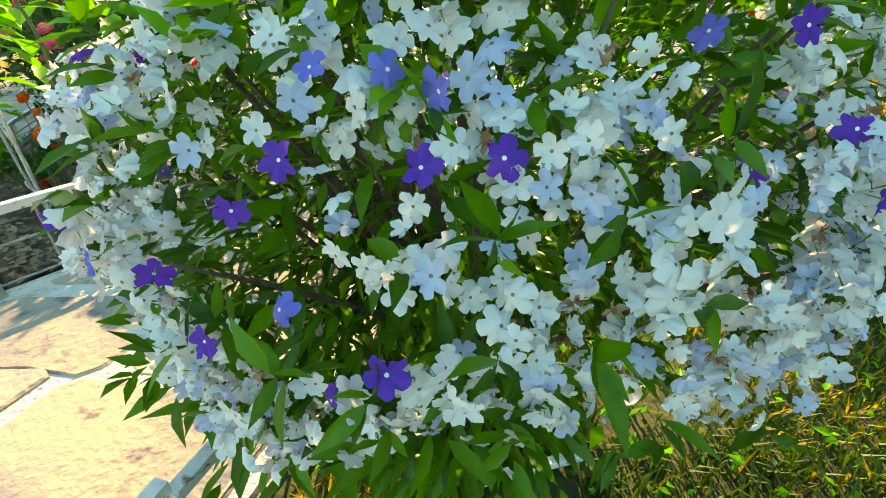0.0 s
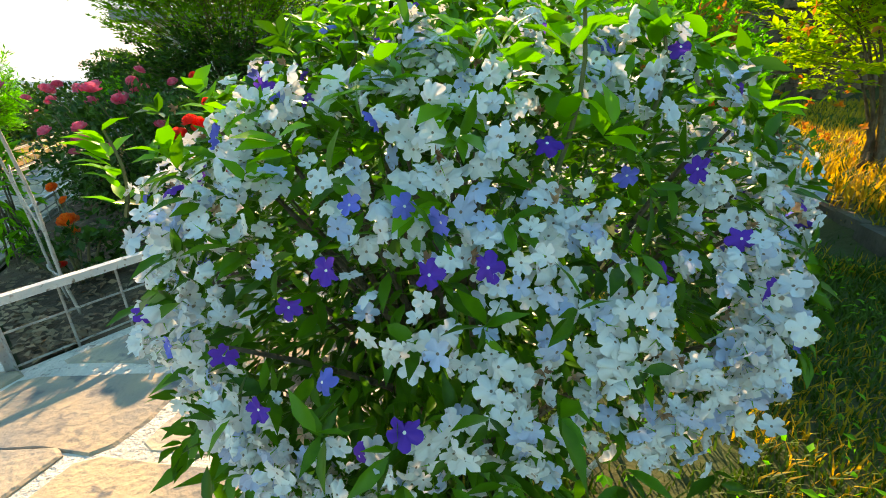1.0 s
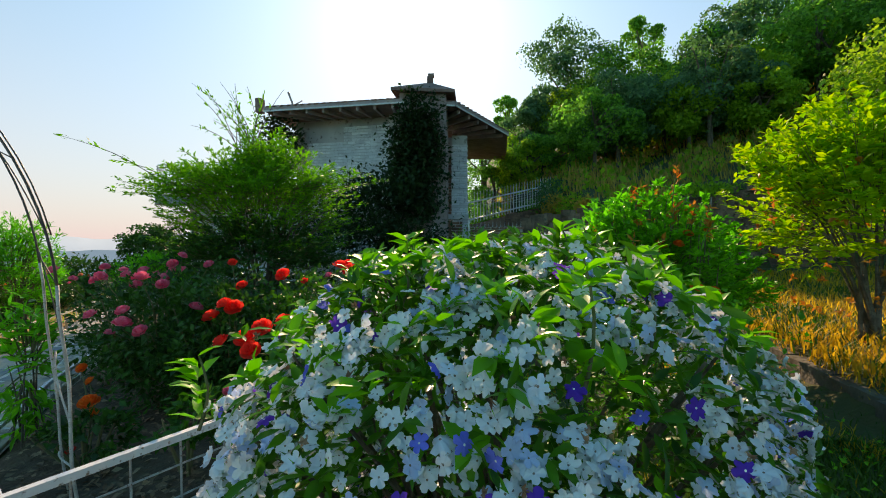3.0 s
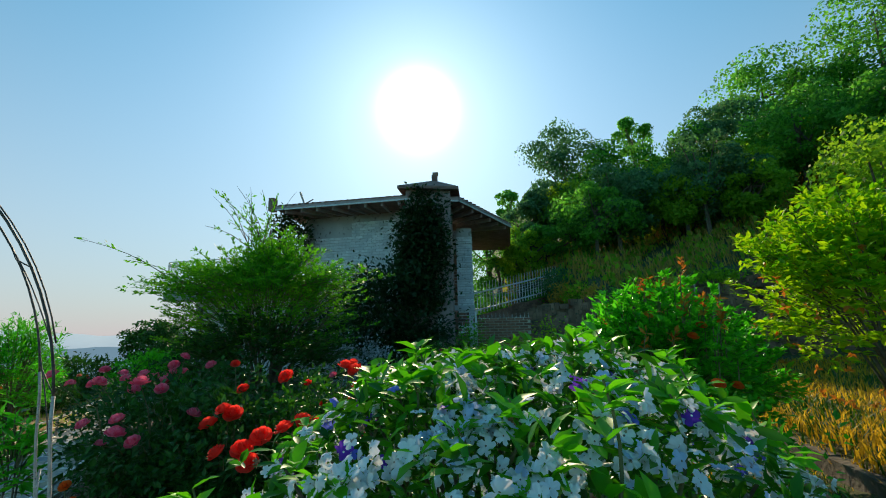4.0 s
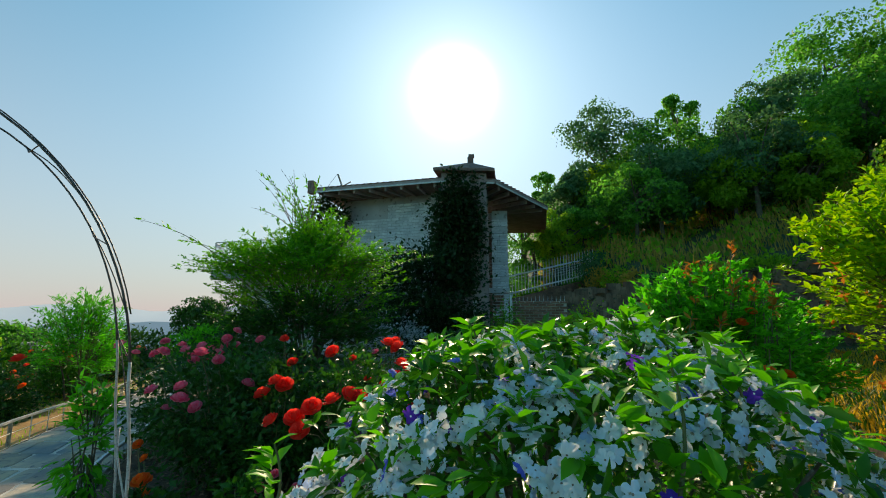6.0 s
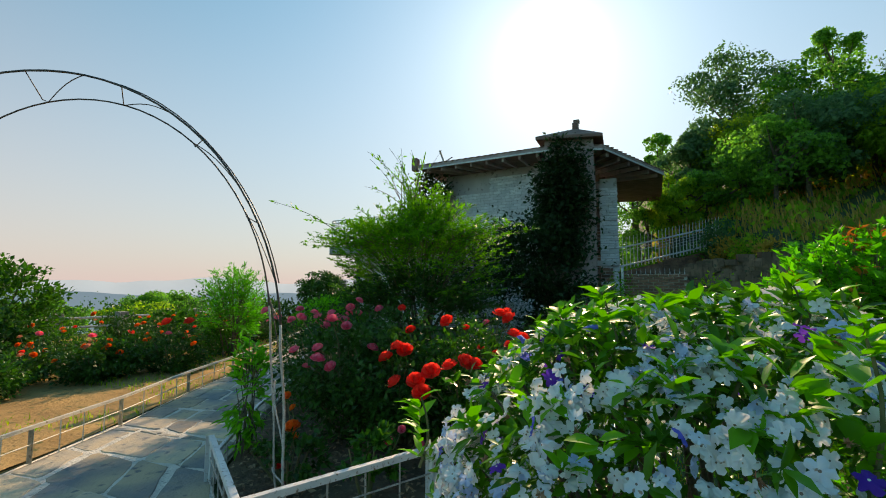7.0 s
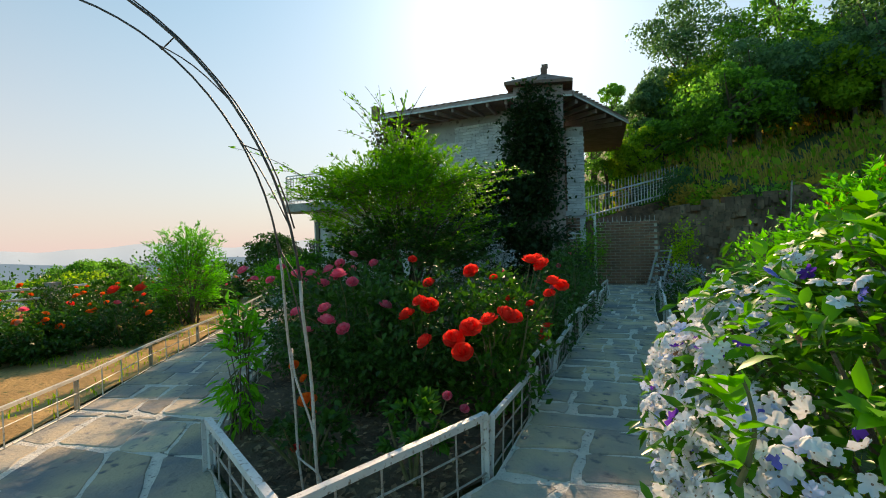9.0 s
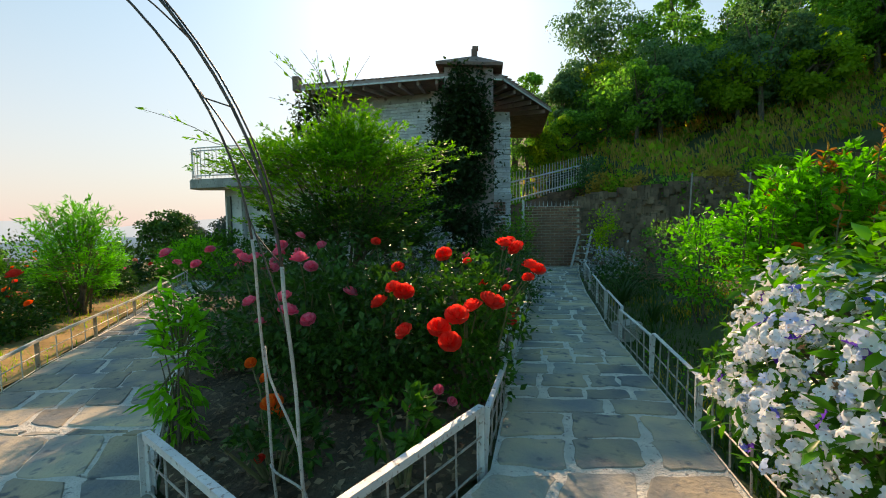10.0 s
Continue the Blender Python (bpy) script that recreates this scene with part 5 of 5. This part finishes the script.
# valley-side green shrub and thickets
spray_shrub("bright_shrub", "bright green feathery shrub in the valley-side garden", "shrub", (-7.9, 6.6, .5), (.75, .6, .75), 150, .55, .11, SLIM, F_BRIGHT, 12, .02, up=.6, per=8, inner=.4, low=-.8)
shrub("thicket", "green thicket at the terrace edge", "thicket", (-13.9, 5.2, .6), (1.1, 1.1, 1.25), 170, 34, .13, BROAD, .12, F_ROSE_LIT, 8, .03)
for c, r, m in (((-10.8, 9.4, .0), (1.2, .9, .55), F_ROSE), ((-12.3, 8.6, .0), (1.0, .9, .5), F_ROSE_LIT), ((-9.3, 11.5, .1), (1.2, .8, .7), F_BRIGHT), ((-12.0, 11.5, .1), (1.5, 1, .7), F_ROSE), ((-16.5, 9, -.4), (2, 2, 1.2), F_ROSE_LIT), ((-17.0, 13.5, -.6), (2.5, 2.5, 1.4), F_ROSE), ((-9.6, 13.2, .2), (1.2, .9, .8), F_ROSE_LIT), ((-11.6, 4.2, .1), (.8, .7, .6), F_ROSE)):
    shrub("thicket", "green thicket of the valley-side garden", "thicket", c, r, 130, 30, .1 * max(r), BROAD, .11, m, 6, .02, group="thickets")

# right-hand shrub with orange tips, flowering pomegranate-like tree on the terrace
os_ = spray_shrub("orange_tipped_shrub", "bright green shrub with orange young shoots", "shrub", (1.45, 3.75, .76), (.68, .55, .68), 230, .36, .062, BROAD, F_BRIGHT, 14, .016, up=.5, per=9, inner=.45, nodes=6)
for i in range(60):
    th, rr = RNG.uniform(0, 6.28), RNG.random() ** .6
    x, y = 1.45 + .66 * rr * math.cos(th), 3.72 + .5 * rr * math.sin(th)
    z0 = 1.5 - .45 * rr * rr
    z1 = z0 + RNG.uniform(.08, .26)
    if i == 0:
        x, y, z1 = 1.55, 3.5, 1.84
    shape("shoot", tube([(x, y, z0 - .3), (x + .02, y, (z0 + z1) / 2), (x + .05, y, z1)], [.006, .004, .002], 5), M_TWIG, os_)
    n = 16
    u = .3 + .7 * RNG.random(n)
    pos = np.stack([x + .05 * u, np.full(n, y), z0 + (z1 - z0) * u], 1)
    dirs = RNG.normal(0, .7, (n, 3)) + np.array((0, 0, .8))
    shape("tip_foliage", scatter(LEAF, pos, frames_of(dirs), RNG.uniform(.05, .085, n)), F_ORANGE if i % 5 < 2 else F_BRIGHT, os_)
for p in ((1.53, 3.3, 1.22), (1.62, 3.35, 1.3), (1.38, 2.7, .95), (1.0, 3.4, 1.0), (1.85, 3.4, .85)):
    ob = new("bloom", ROSE_ME["orange"])
    ob.matrix_basis = Matrix.LocRotScale(Vector(p), Euler((.6, 0, 0)).to_quaternion(), (.04, .04, .04))
    under(ob, os_)
shrub("low_shrub", "dark green low shrub in the grass", "shrub", (1.3, 2.7, .45), (.5, .4, .45), 60, 26, .12, BROAD, .05, F_BRIGHT, 8, .012)
spray_shrub("leafy_shrub", "bright green leafy shrub on the lawn's edge", "shrub", (2.2, 4.4, .6), (.6, .5, .6), 130, .36, .06, BROAD, F_BRIGHT, 9, .014, up=.4, per=9, inner=.45, nodes=6)
pt = spray_shrub("yellow_green_tree", "small yellow-green tree with orange buds on the grass terrace", "tree", (3.75, 4.3, 1.3), (1.2, .95, 1.0), 230, .62, .085, WIDE, F_YELLOW, 14, .022, up=.4, per=9, inner=.5, low=-.5)
for i in range(110):
    d = sphere_dirs(1)[0]
    p = np.array((3.75, 4.3, 1.35)) + d * np.array((1.25, 1.0, 1.05)) * RNG.uniform(.7, 1.05)
    n = 5
    shape("bud", scatter(BROAD, np.tile(p, (n, 1)), frames_of(sphere_dirs(n)), .06), F_ORANGE, pt)
for c, r, m in (((1.35, 9.9, .85), (.2, .2, .65), F_YELLOW), ((1.2, 5.3, .75), (.28, .28, .6), F_BRIGHT), ((1.1, 9.0, .3), (.45, .5, .35), F_GREYLEAF), ((.95, 7.4, .25), (.35, .8, .3), F_ROSE), ((2.2, 7.0, .5), (.5, .6, .55), F_BRIGHT), ((-.4, 11.2, .9), (.3, .25, .7), F_FEATHER), ((2.6, 9.6, .6), (.6, .6, .6), F_TREE)):
    shrub("leafy_plant", "slender leafy garden plant beside the path", "plant", c, r, 45, 22, .1, BROAD, .06, m, 5, .012, group="garden plants")
def strap_plant(x, y, n, length):
    """A clump of long arching blades."""
    g = land(x, y)
    p = thing("strap_leaved_plant", (x, y, g), "clump of long dark arching strap leaves", "plant", "strap-leaved plants")
    for _ in range(n):
        th, out = RNG.uniform(0, 6.28), RNG.uniform(.25, .8)
        size, w = length * RNG.uniform(.6, 1.1), RNG.uniform(.008, .014)
        v, f = [], []
        c, sn = math.cos(th), math.sin(th)
        for k, u in enumerate((0, .3, .6, .85, 1.0)):
            r, z = size * out * u * u + .03, size * (u - .55 * out * u * u)
            ww = w * (1 - u ** 3)
            v += [(x + c * r - sn * ww, y + sn * r + c * ww, g + z), (x + c * r, y + sn * r, g + z - ww * .5), (x + c * r + sn * ww, y + sn * r - c * ww, g + z)]
            if k:
                q = 3 * k
                f += [(q - 3, q - 2, q + 1, q), (q - 2, q - 1, q + 2, q + 1)]
        shape("leaf", (v, f), F_STRAP, p, smooth=True)


for x, y, n, length in ((.55, 6.0, 34, .62), (.85, 6.7, 30, .6), (.72, 5.3, 26, .5), (.3, 4.1, 22, .45), (1.1, 7.6, 26, .55)):
    strap_plant(x, y, n, length)
bm = bmesh.new()
bmesh.ops.create_cube(bm, size=1)
bmesh.ops.bevel(bm, geom=bm.edges[:], offset=.09, segments=2, affect="EDGES")
for v in bm.verts:
    v.co += Vector((noise.noise(v.co * 3), noise.noise(v.co * 3 + Vector((4, 0, 0))), noise.noise(v.co * 3 + Vector((0, 6, 0))))) * .06
    v.co = Vector((v.co.x * .24, v.co.y * .2, v.co.z * .2))
me = bpy.data.meshes.new("stone_block")
bm.to_mesh(me)
bm.free()
me.materials.append(M_CONC)
stone = new("stone_block", me)
stone.matrix_basis = pose(.22, 4.62, land(.22, 4.62) + .08, 4, -3, 25)
tagged(stone, "rough grey stone block beside the path rail", "stone")
bb = thing("brush_heap", (1.9, 8.6, 0), "heap of dry brown twigs on the ground", "brush heap")
for i in range(40):
    a = RNG.random() * 3.14
    p = Vector((1.9 + RNG.normal(0, .25), 8.6 + RNG.normal(0, .2), .25 + RNG.normal(0, .12)))
    d = Vector((math.cos(a), math.sin(a) * .4, RNG.normal(0, .4))) * .45
    shape("twig", tube([p - d, p + d * .2 + Vector((0, 0, .05)), p + d], .008, 4), M_LITTER, bb)


# ---- trees of the hill ----
def tree(x, y, top, width, mat, n=70, leaf=.3, label="leafy green hillside tree", group="hillside trees", bare=.4):
    g = land(x, y)
    h = top - g
    t = thing("tree", (x, y, g), label, "tree", group)
    lean = RNG.normal(0, .04 * h, 2)
    pts = [(x + lean[0] * u * u, y + lean[1] * u * u, g - .3 + (h * .85 + .3) * u) for u in np.linspace(0, 1, 8)]
    shape("trunk", tube(pts, list(np.linspace(.028 * h * .6 + .05, .02, 8)), 7), M_BARK, t)
    c = (x + lean[0] * .6, y + lean[1] * .6, g + h * (bare + (1 - bare) / 2))
    geo, cc = puffs(c, (width / 2, width / 2, h * (1 - bare) / 2), int(n * .32) + 6, 190, leaf * .62, CHIP)
    for p in cc[:7]:
        s = np.array(pts[3]) + (np.array(pts[6]) - np.array(pts[3])) * RNG.random()
        shape("limb", tube([s, (s + p) / 2 + np.array((0, 0, -.1)), p], [.06, .04, .015], 5), M_BARK, t)
    shape("crown", geo, mat, t, kind="stuff")
    return t


for x, y, top, w, m, n, bare in ((1.75, 34, 12.1, 2.0, F_TREE, 35, .6), (5.7, 27, 14.0, 5.0, F_TREE, 130, .25), (7.3, 26, 11.9, 4.0, F_TREE, 90, .3), (10.9, 30, 15.8, 2.2, F_TREE, 40, .6), (10.9, 24, 12, 4.5, F_TREE, 100, .25),
                                 (13.2, 24, 13.6, 4.5, F_TREE, 110, .2), (16, 24, 16.2, 5, F_TREE, 120, .25), (14.6, 20, 11.8, 4.5, F_TREE, 110, .2), (18.4, 23, 14.8, 5, F_TREE, 120, .2), (20, 21.5, 18, 6, F_TREE, 150, .2),
                                 (16, 16, 10.5, 5, F_TREE, 130, .2), (2.7, 24, 8.3, 3, F_TREE2, 70, .3), (3.9, 25, 9.7, 3.2, F_TREE, 80, .3), (20.5, 17, 14.5, 6, F_TREE, 140, .15), (24, 20, 19.5, 7, F_TREE, 150, .2)):
    tree(x, y, top, w, F_TREE3 if int(x * 10) % 3 == 0 else m, n, .3, bare=bare)
for x, y, h, w in ((0.45, 23.6, 6.9, 3.0), (-1.0, 24.8, 6.0, 3.0), (0.7, 22, 4.2, 2.4), (1.5, 21.0, 3.0, 2.0), (2.2, 20.6, 2.4, 1.9), (3.0, 21.2, 2.4, 2.2), (4.1, 20.2, 2.6, 2.2), (1.3, 24, 2.6, 2.6), (0.2, 26, 2.4, 2.6), (2.4, 27, 3.0, 2.8), (4.8, 23, 3.2, 2.8), (0.3, 22.5, 2.2, 2.0)):
    tree(x, y, land(x, y) + h, w, F_TREE2 if w < 2.1 else F_TREE, 50, .22, "small green tree on the bank beside the house", "bank trees", .05)
for i in range(46):
    x = RNG.uniform(4.5, 22)
    y = RNG.uniform(max(17.5, wall_line(x) + 5), 28)
    tree(x, y, land(x, y) + RNG.uniform(2.2, 4.6), RNG.uniform(2.2, 3.8), (F_TREE2, F_TREE, F_TREE3, F_TREE2)[i % 4], 60, .26, "green tree of the wooded hillside", "wooded slope", .15)
tree(8.6, 9.6, 5.4, 3.2, F_TREE2, 90, .2, "light green young tree above the terrace", bare=.25)
tree(10.5, 11.5, 6.6, 3.6, F_TREE2, 90, .2, "light green young tree above the terrace", bare=.25)
for x, y, w in ((11.0, 6.0, 3.0), (12.5, 9.0, 3.4)):
    tree(x, y, land(x, y) + 3.2, w, F_YELLOW, 80, .16, "yellow-green small tree on the bank", bare=.15)
for c, r, m in (((2.5, 18.3, 2.3), (.7, .5, .6), F_TREE), ((3.0, 16.6, 2.1), (.6, .6, .8), F_BANK), ((3.3, 15.4, 2.0), (.6, .6, .8), F_TREE2), ((3.6, 14.3, 1.8), (.6, .5, .7), F_BANK),
                ((4.1, 13.4, 1.9), (.7, .4, .5), F_TREE), ((2.9, 17.4, 2.9), (.7, .6, .6), F_TREE3), ((5.2, 13.5, 2.2), (.8, .4, .4), F_BANK), ((7.0, 13.6, 2.5), (.9, .4, .4), F_TREE2)):
    shrub("bank_plant", "straggling green and brown growth on the steep bank", "plant", c, r, 60, 26, .16, BROAD, .11, m, 5, .015, group="bank plants")
# bank undergrowth
up_, ud = [], []
while len(up_) < 30000:
    x, y = RNG.uniform(.3, 24), RNG.uniform(12, 30)
    if y < wall_line(x) + .5 + 6.4 * smooth(3.9, 2.7, x):
        continue
    if noise.noise((x * .5, y * .5, 9)) < -.15:
        continue
    up_.append((x, y, land(x, y) + RNG.random() ** 2 * .55))
    ud.append((RNG.normal(0, .7), RNG.normal(0, .7), .9))
up_, ud = np.array(up_), np.array(ud)
half = RNG.random(len(up_)) < .24
tagged(shape("undergrowth", scatter(CHIP, up_[half], frames_of(ud[half]), RNG.uniform(.12, .34, half.sum())), F_TREE2, kind="stuff"), "low green undergrowth covering the hillside", "undergrowth")
tagged(shape("dry_undergrowth", scatter(BLADE, up_[~half], frames_of(np.tile((0, 1.0, 0), ((~half).sum(), 1)), None, .0), RNG.uniform(.15, .38, (~half).sum())), F_BANK, kind="stuff"), "dry brown grass on the hillside bank", "grass")
# far trees at the valley's edge; F_FAR crowns carry painted haze
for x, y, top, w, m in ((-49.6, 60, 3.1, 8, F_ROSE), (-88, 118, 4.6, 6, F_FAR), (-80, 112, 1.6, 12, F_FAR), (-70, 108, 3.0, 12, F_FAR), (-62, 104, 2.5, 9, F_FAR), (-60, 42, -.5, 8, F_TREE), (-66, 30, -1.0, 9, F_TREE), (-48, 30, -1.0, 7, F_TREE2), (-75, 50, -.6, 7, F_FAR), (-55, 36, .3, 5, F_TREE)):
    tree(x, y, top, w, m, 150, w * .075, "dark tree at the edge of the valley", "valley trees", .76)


# ---- grass and litter ----
def inside(x, y):
    """Whether lawn may grow here: right of the near rail, clear of the paths."""
    r = np.interp(y, [-3, .4, 1.56, 2.54, 4.5, 6.6, 9, 11.4], [-.8, -.4, -.1, 0.0, .16, .44, .78, 1.15])
    return x > r + .03


gp, gs = [], []
while len(gp) < 42000:
    x, y = RNG.uniform(-.6, 3.4), RNG.uniform(.1, 2.6) if RNG.random() < .5 else RNG.uniform(-.3, 9.5)
    if not inside(x, y) or (x > 2.7 + .12 * (y - 3)):
        continue
    bare = noise.noise((x * 1.4, y * 1.4, 2))
    if bare < -.25 and RNG.random() < .8:
        continue
    gp.append((x, y, land(x, y) - .005))
    gs.append(RNG.uniform(.03, .1) * (1.5 if bare > .3 else 1))
rz = RNG.random(len(gp)) * 6.28
rot = np.zeros((len(gp), 3, 3))
rot[:, 0, 0], rot[:, 0, 1], rot[:, 1, 0], rot[:, 1, 1], rot[:, 2, 2] = np.cos(rz), -np.sin(rz), np.sin(rz), np.cos(rz), 1
gp, gs = np.array(gp), np.array(gs)
# drifts of dry-coloured blades paint the sunlit patches of the green lawn
dry = np.array([noise.noise((p[0] * 1.1, p[1] * 1.1, 21)) + .3 * RNG.normal() > .4 for p in gp])
tagged(shape("grass", scatter(BLADE, gp[~dry], rot[~dry], gs[~dry]), F_GRASS, kind="stuff"), "patchy green lawn grass under the bush", "grass")
tagged(shape("dry_grass", scatter(BLADE, gp[dry], rot[dry], gs[dry]), F_DRY, kind="stuff"), "yellow grass blades painting sunlit patches in the lawn", "grass")
gp = []
while len(gp) < 26000:
    y = RNG.uniform(1.2, 11)
    x = 2.76 + .12 * (y - 3) + RNG.random() ** 1.6 * 6
    gp.append((x, y, land(x, y) - .01))
rz = RNG.random(len(gp)) * 6.28
rot = np.zeros((len(gp), 3, 3))
rot[:, 0, 0], rot[:, 0, 1], rot[:, 1, 0], rot[:, 1, 1], rot[:, 2, 2] = np.cos(rz), -np.sin(rz), np.sin(rz), np.cos(rz), 1
gp, size = np.array(gp), RNG.uniform(.06, .2, len(gp))
green = np.array([noise.noise((p[0] * .9, p[1] * .9, 11)) + .5 * RNG.normal() > .25 for p in gp])
tagged(shape("terrace_grass", scatter(BLADE, gp[~green], rot[~green], size[~green]), F_DRY, kind="stuff"), "tall yellow dry grass on the terrace", "grass")
tagged(shape("green_grass", scatter(BLADE, gp[green], rot[green], size[green]), F_GRASS, kind="stuff"), "green grass tufts among the dry grass", "grass")
gp = []
while len(gp) < 8000:
    y = RNG.uniform(.8, 11)
    xr = np.interp(y, [0.8, 2.45, 4.1, 6.1, 8.6, 11.3], [-4.25, -4.95, -5.8, -6.85, -8.1, -9.4])
    x = xr - RNG.random() * 8
    if noise.noise((x * .8, y * .8, 5)) > -.05:
        gp.append((x, y, land(x, y)))
rz = RNG.random(len(gp)) * 6.28
rot = np.zeros((len(gp), 3, 3))
rot[:, 0, 0], rot[:, 0, 1], rot[:, 1, 0], rot[:, 1, 1], rot[:, 2, 2] = np.cos(rz), -np.sin(rz), np.sin(rz), np.cos(rz), 1
tagged(shape("garden_grass", scatter(BLADE, np.array(gp), rot, RNG.uniform(.05, .13, len(gp))), F_YELLOW, kind="stuff"), "sparse yellow-green grass tufts on dry soil", "grass")
# weeds and litter in the rose bed and by the rail
lp = []
while len(lp) < 2600:
    y = RNG.uniform(1.3, 6)
    x = RNG.uniform(np.interp(y, [1.3, 1.95, 4.2, 6], [-1.8, -2.7, -4.1, -5.4]), np.interp(y, [1.3, 2.1, 4.9, 6], [-1.7, -1.25, -.9, -.7]))
    lp.append((x, y, land(x, y) + .045 + RNG.random() * .02))
lp = np.array(lp)
tagged(shape("leaf_litter", scatter(BROAD, lp, frames_of(RNG.normal(0, 1, lp.shape) * np.array((1, 1, .25)), None, .25), RNG.uniform(.025, .06, len(lp))), M_LITTER, kind="stuff"), "brown fallen leaves on the rose bed soil", "leaf litter")
wp = []
while len(wp) < 1500:
    x, y = RNG.uniform(-.5, 2.4), RNG.uniform(.1, 4)
    if inside(x, y):
        wp.append((x, y, land(x, y) + .02 + RNG.random() * .05))
wp = np.array(wp)
tagged(shape("weeds", scatter(BROAD, wp, frames_of(RNG.normal(0, 1, wp.shape) * np.array((1, 1, .3)) + np.array((0, 0, .4))), RNG.uniform(.02, .045, len(wp))), F_BRIGHT, kind="stuff"), "small broad-leaved weeds in the lawn", "weeds")


# ---- slate slabs, piece by piece ----
def slab_mesh(poly, top, gap):
    """An irregular slab with chamfered, slightly wavy edge."""
    c = Vector((sum(p[0] for p in poly) / len(poly), sum(p[1] for p in poly) / len(poly)))
    ring = []
    for i, p in enumerate(poly):
        q = poly[(i + 1) % len(poly)]
        for u in (0.08, 0.37, 0.66, 0.92):
            x, y = p[0] + (q[0] - p[0]) * u, p[1] + (q[1] - p[1]) * u
            d = Vector((x, y)) - c
            k = 1 - (gap * (0.35 + 1.3 * random.random())) / max(d.length, .05)
            ring.append((c.x + d.x * k, c.y + d.y * k))
    n = len(ring)
    v = [(x, y, land(x, y) + .02) for x, y in ring] + [(x, y, land(x, y) + top - .006) for x, y in ring]
    v += [(c.x + (x - c.x) * .965, c.y + (y - c.y) * .965, land(x, y) + top + .002 * random.random()) for x, y in ring]
    f = [(i, (i + 1) % n, n + (i + 1) % n, n + i) for i in range(n)] + [(n + i, n + (i + 1) % n, 2 * n + (i + 1) % n, 2 * n + i) for i in range(n)]
    f.append(tuple(range(2 * n, 3 * n)))
    return v, f


def edge_at(line, y):
    ys = [p[1] for p in line]
    return float(np.interp(y, ys, [p[0] for p in line]))


def lay(parent, left, right, y0, y1, row, cols, gap, top=0.046):
    y, k = y0, 0
    while y < y1 - .05:
        d = row * random.uniform(.75, 1.3)
        yb = min(y + d, y1)
        n = random.choice(cols)
        cuts = [0] + sorted((i + random.uniform(-.22, .22)) / n for i in range(1, n)) + [1]
        for a, b in zip(cuts, cuts[1:]):
            sk = random.uniform(-.03, .03)
            poly = []
            for u, yy in ((a, y), (b, y), (b, yb), (a, yb)):
                xl, xr = edge_at(left, yy), edge_at(right, yy)
                poly.append((xl + (xr - xl) * u + (sk if 0 < u < 1 else 0), yy + random.uniform(-.035, .035)))
            shape("slab", slab_mesh(poly, top + random.uniform(-.004, .006), gap), M_SLAB, parent)
        y = yb
        k += 1


lay(PATHS["pavement_right"], RIGHT_L, RIGHT_R, 2.12, 11.35, .25, (2, 3, 3, 4), .02)
lay(PATHS["pavement_left"], LEFT_L, LEFT_R, 2.6, 10.5, .36, (3, 4, 5), .017)
ap_l = [(-3.2, -3.0), (-3.6, -.6), (-4.2, 1.1), (-4.75, 2.25)]
ap_r = [(-.88, -3.0), (-.56, .2), (-.46, .55), (-.2, 1.4)]
lay(PATHS["pavement_apron"], ap_l, ap_r, -1.2, 1.22, .42, (4, 5, 6), .018)
lay(PATHS["pavement_apron"], [(-4.2, 1.22), (-4.85, 2.5)], [(-1.95, 1.22), (-2.78, 1.93), (-3.1, 2.4)], 1.24, 2.55, .4, (4, 5), .02)
lay(PATHS["pavement_apron"], [(-1.65, 1.22), (-1.2, 2.0), (-1.16, 2.1)], [(-.24, 1.22), (-.08, 2.1)], 1.24, 2.1, .36, (3, 2), .018)
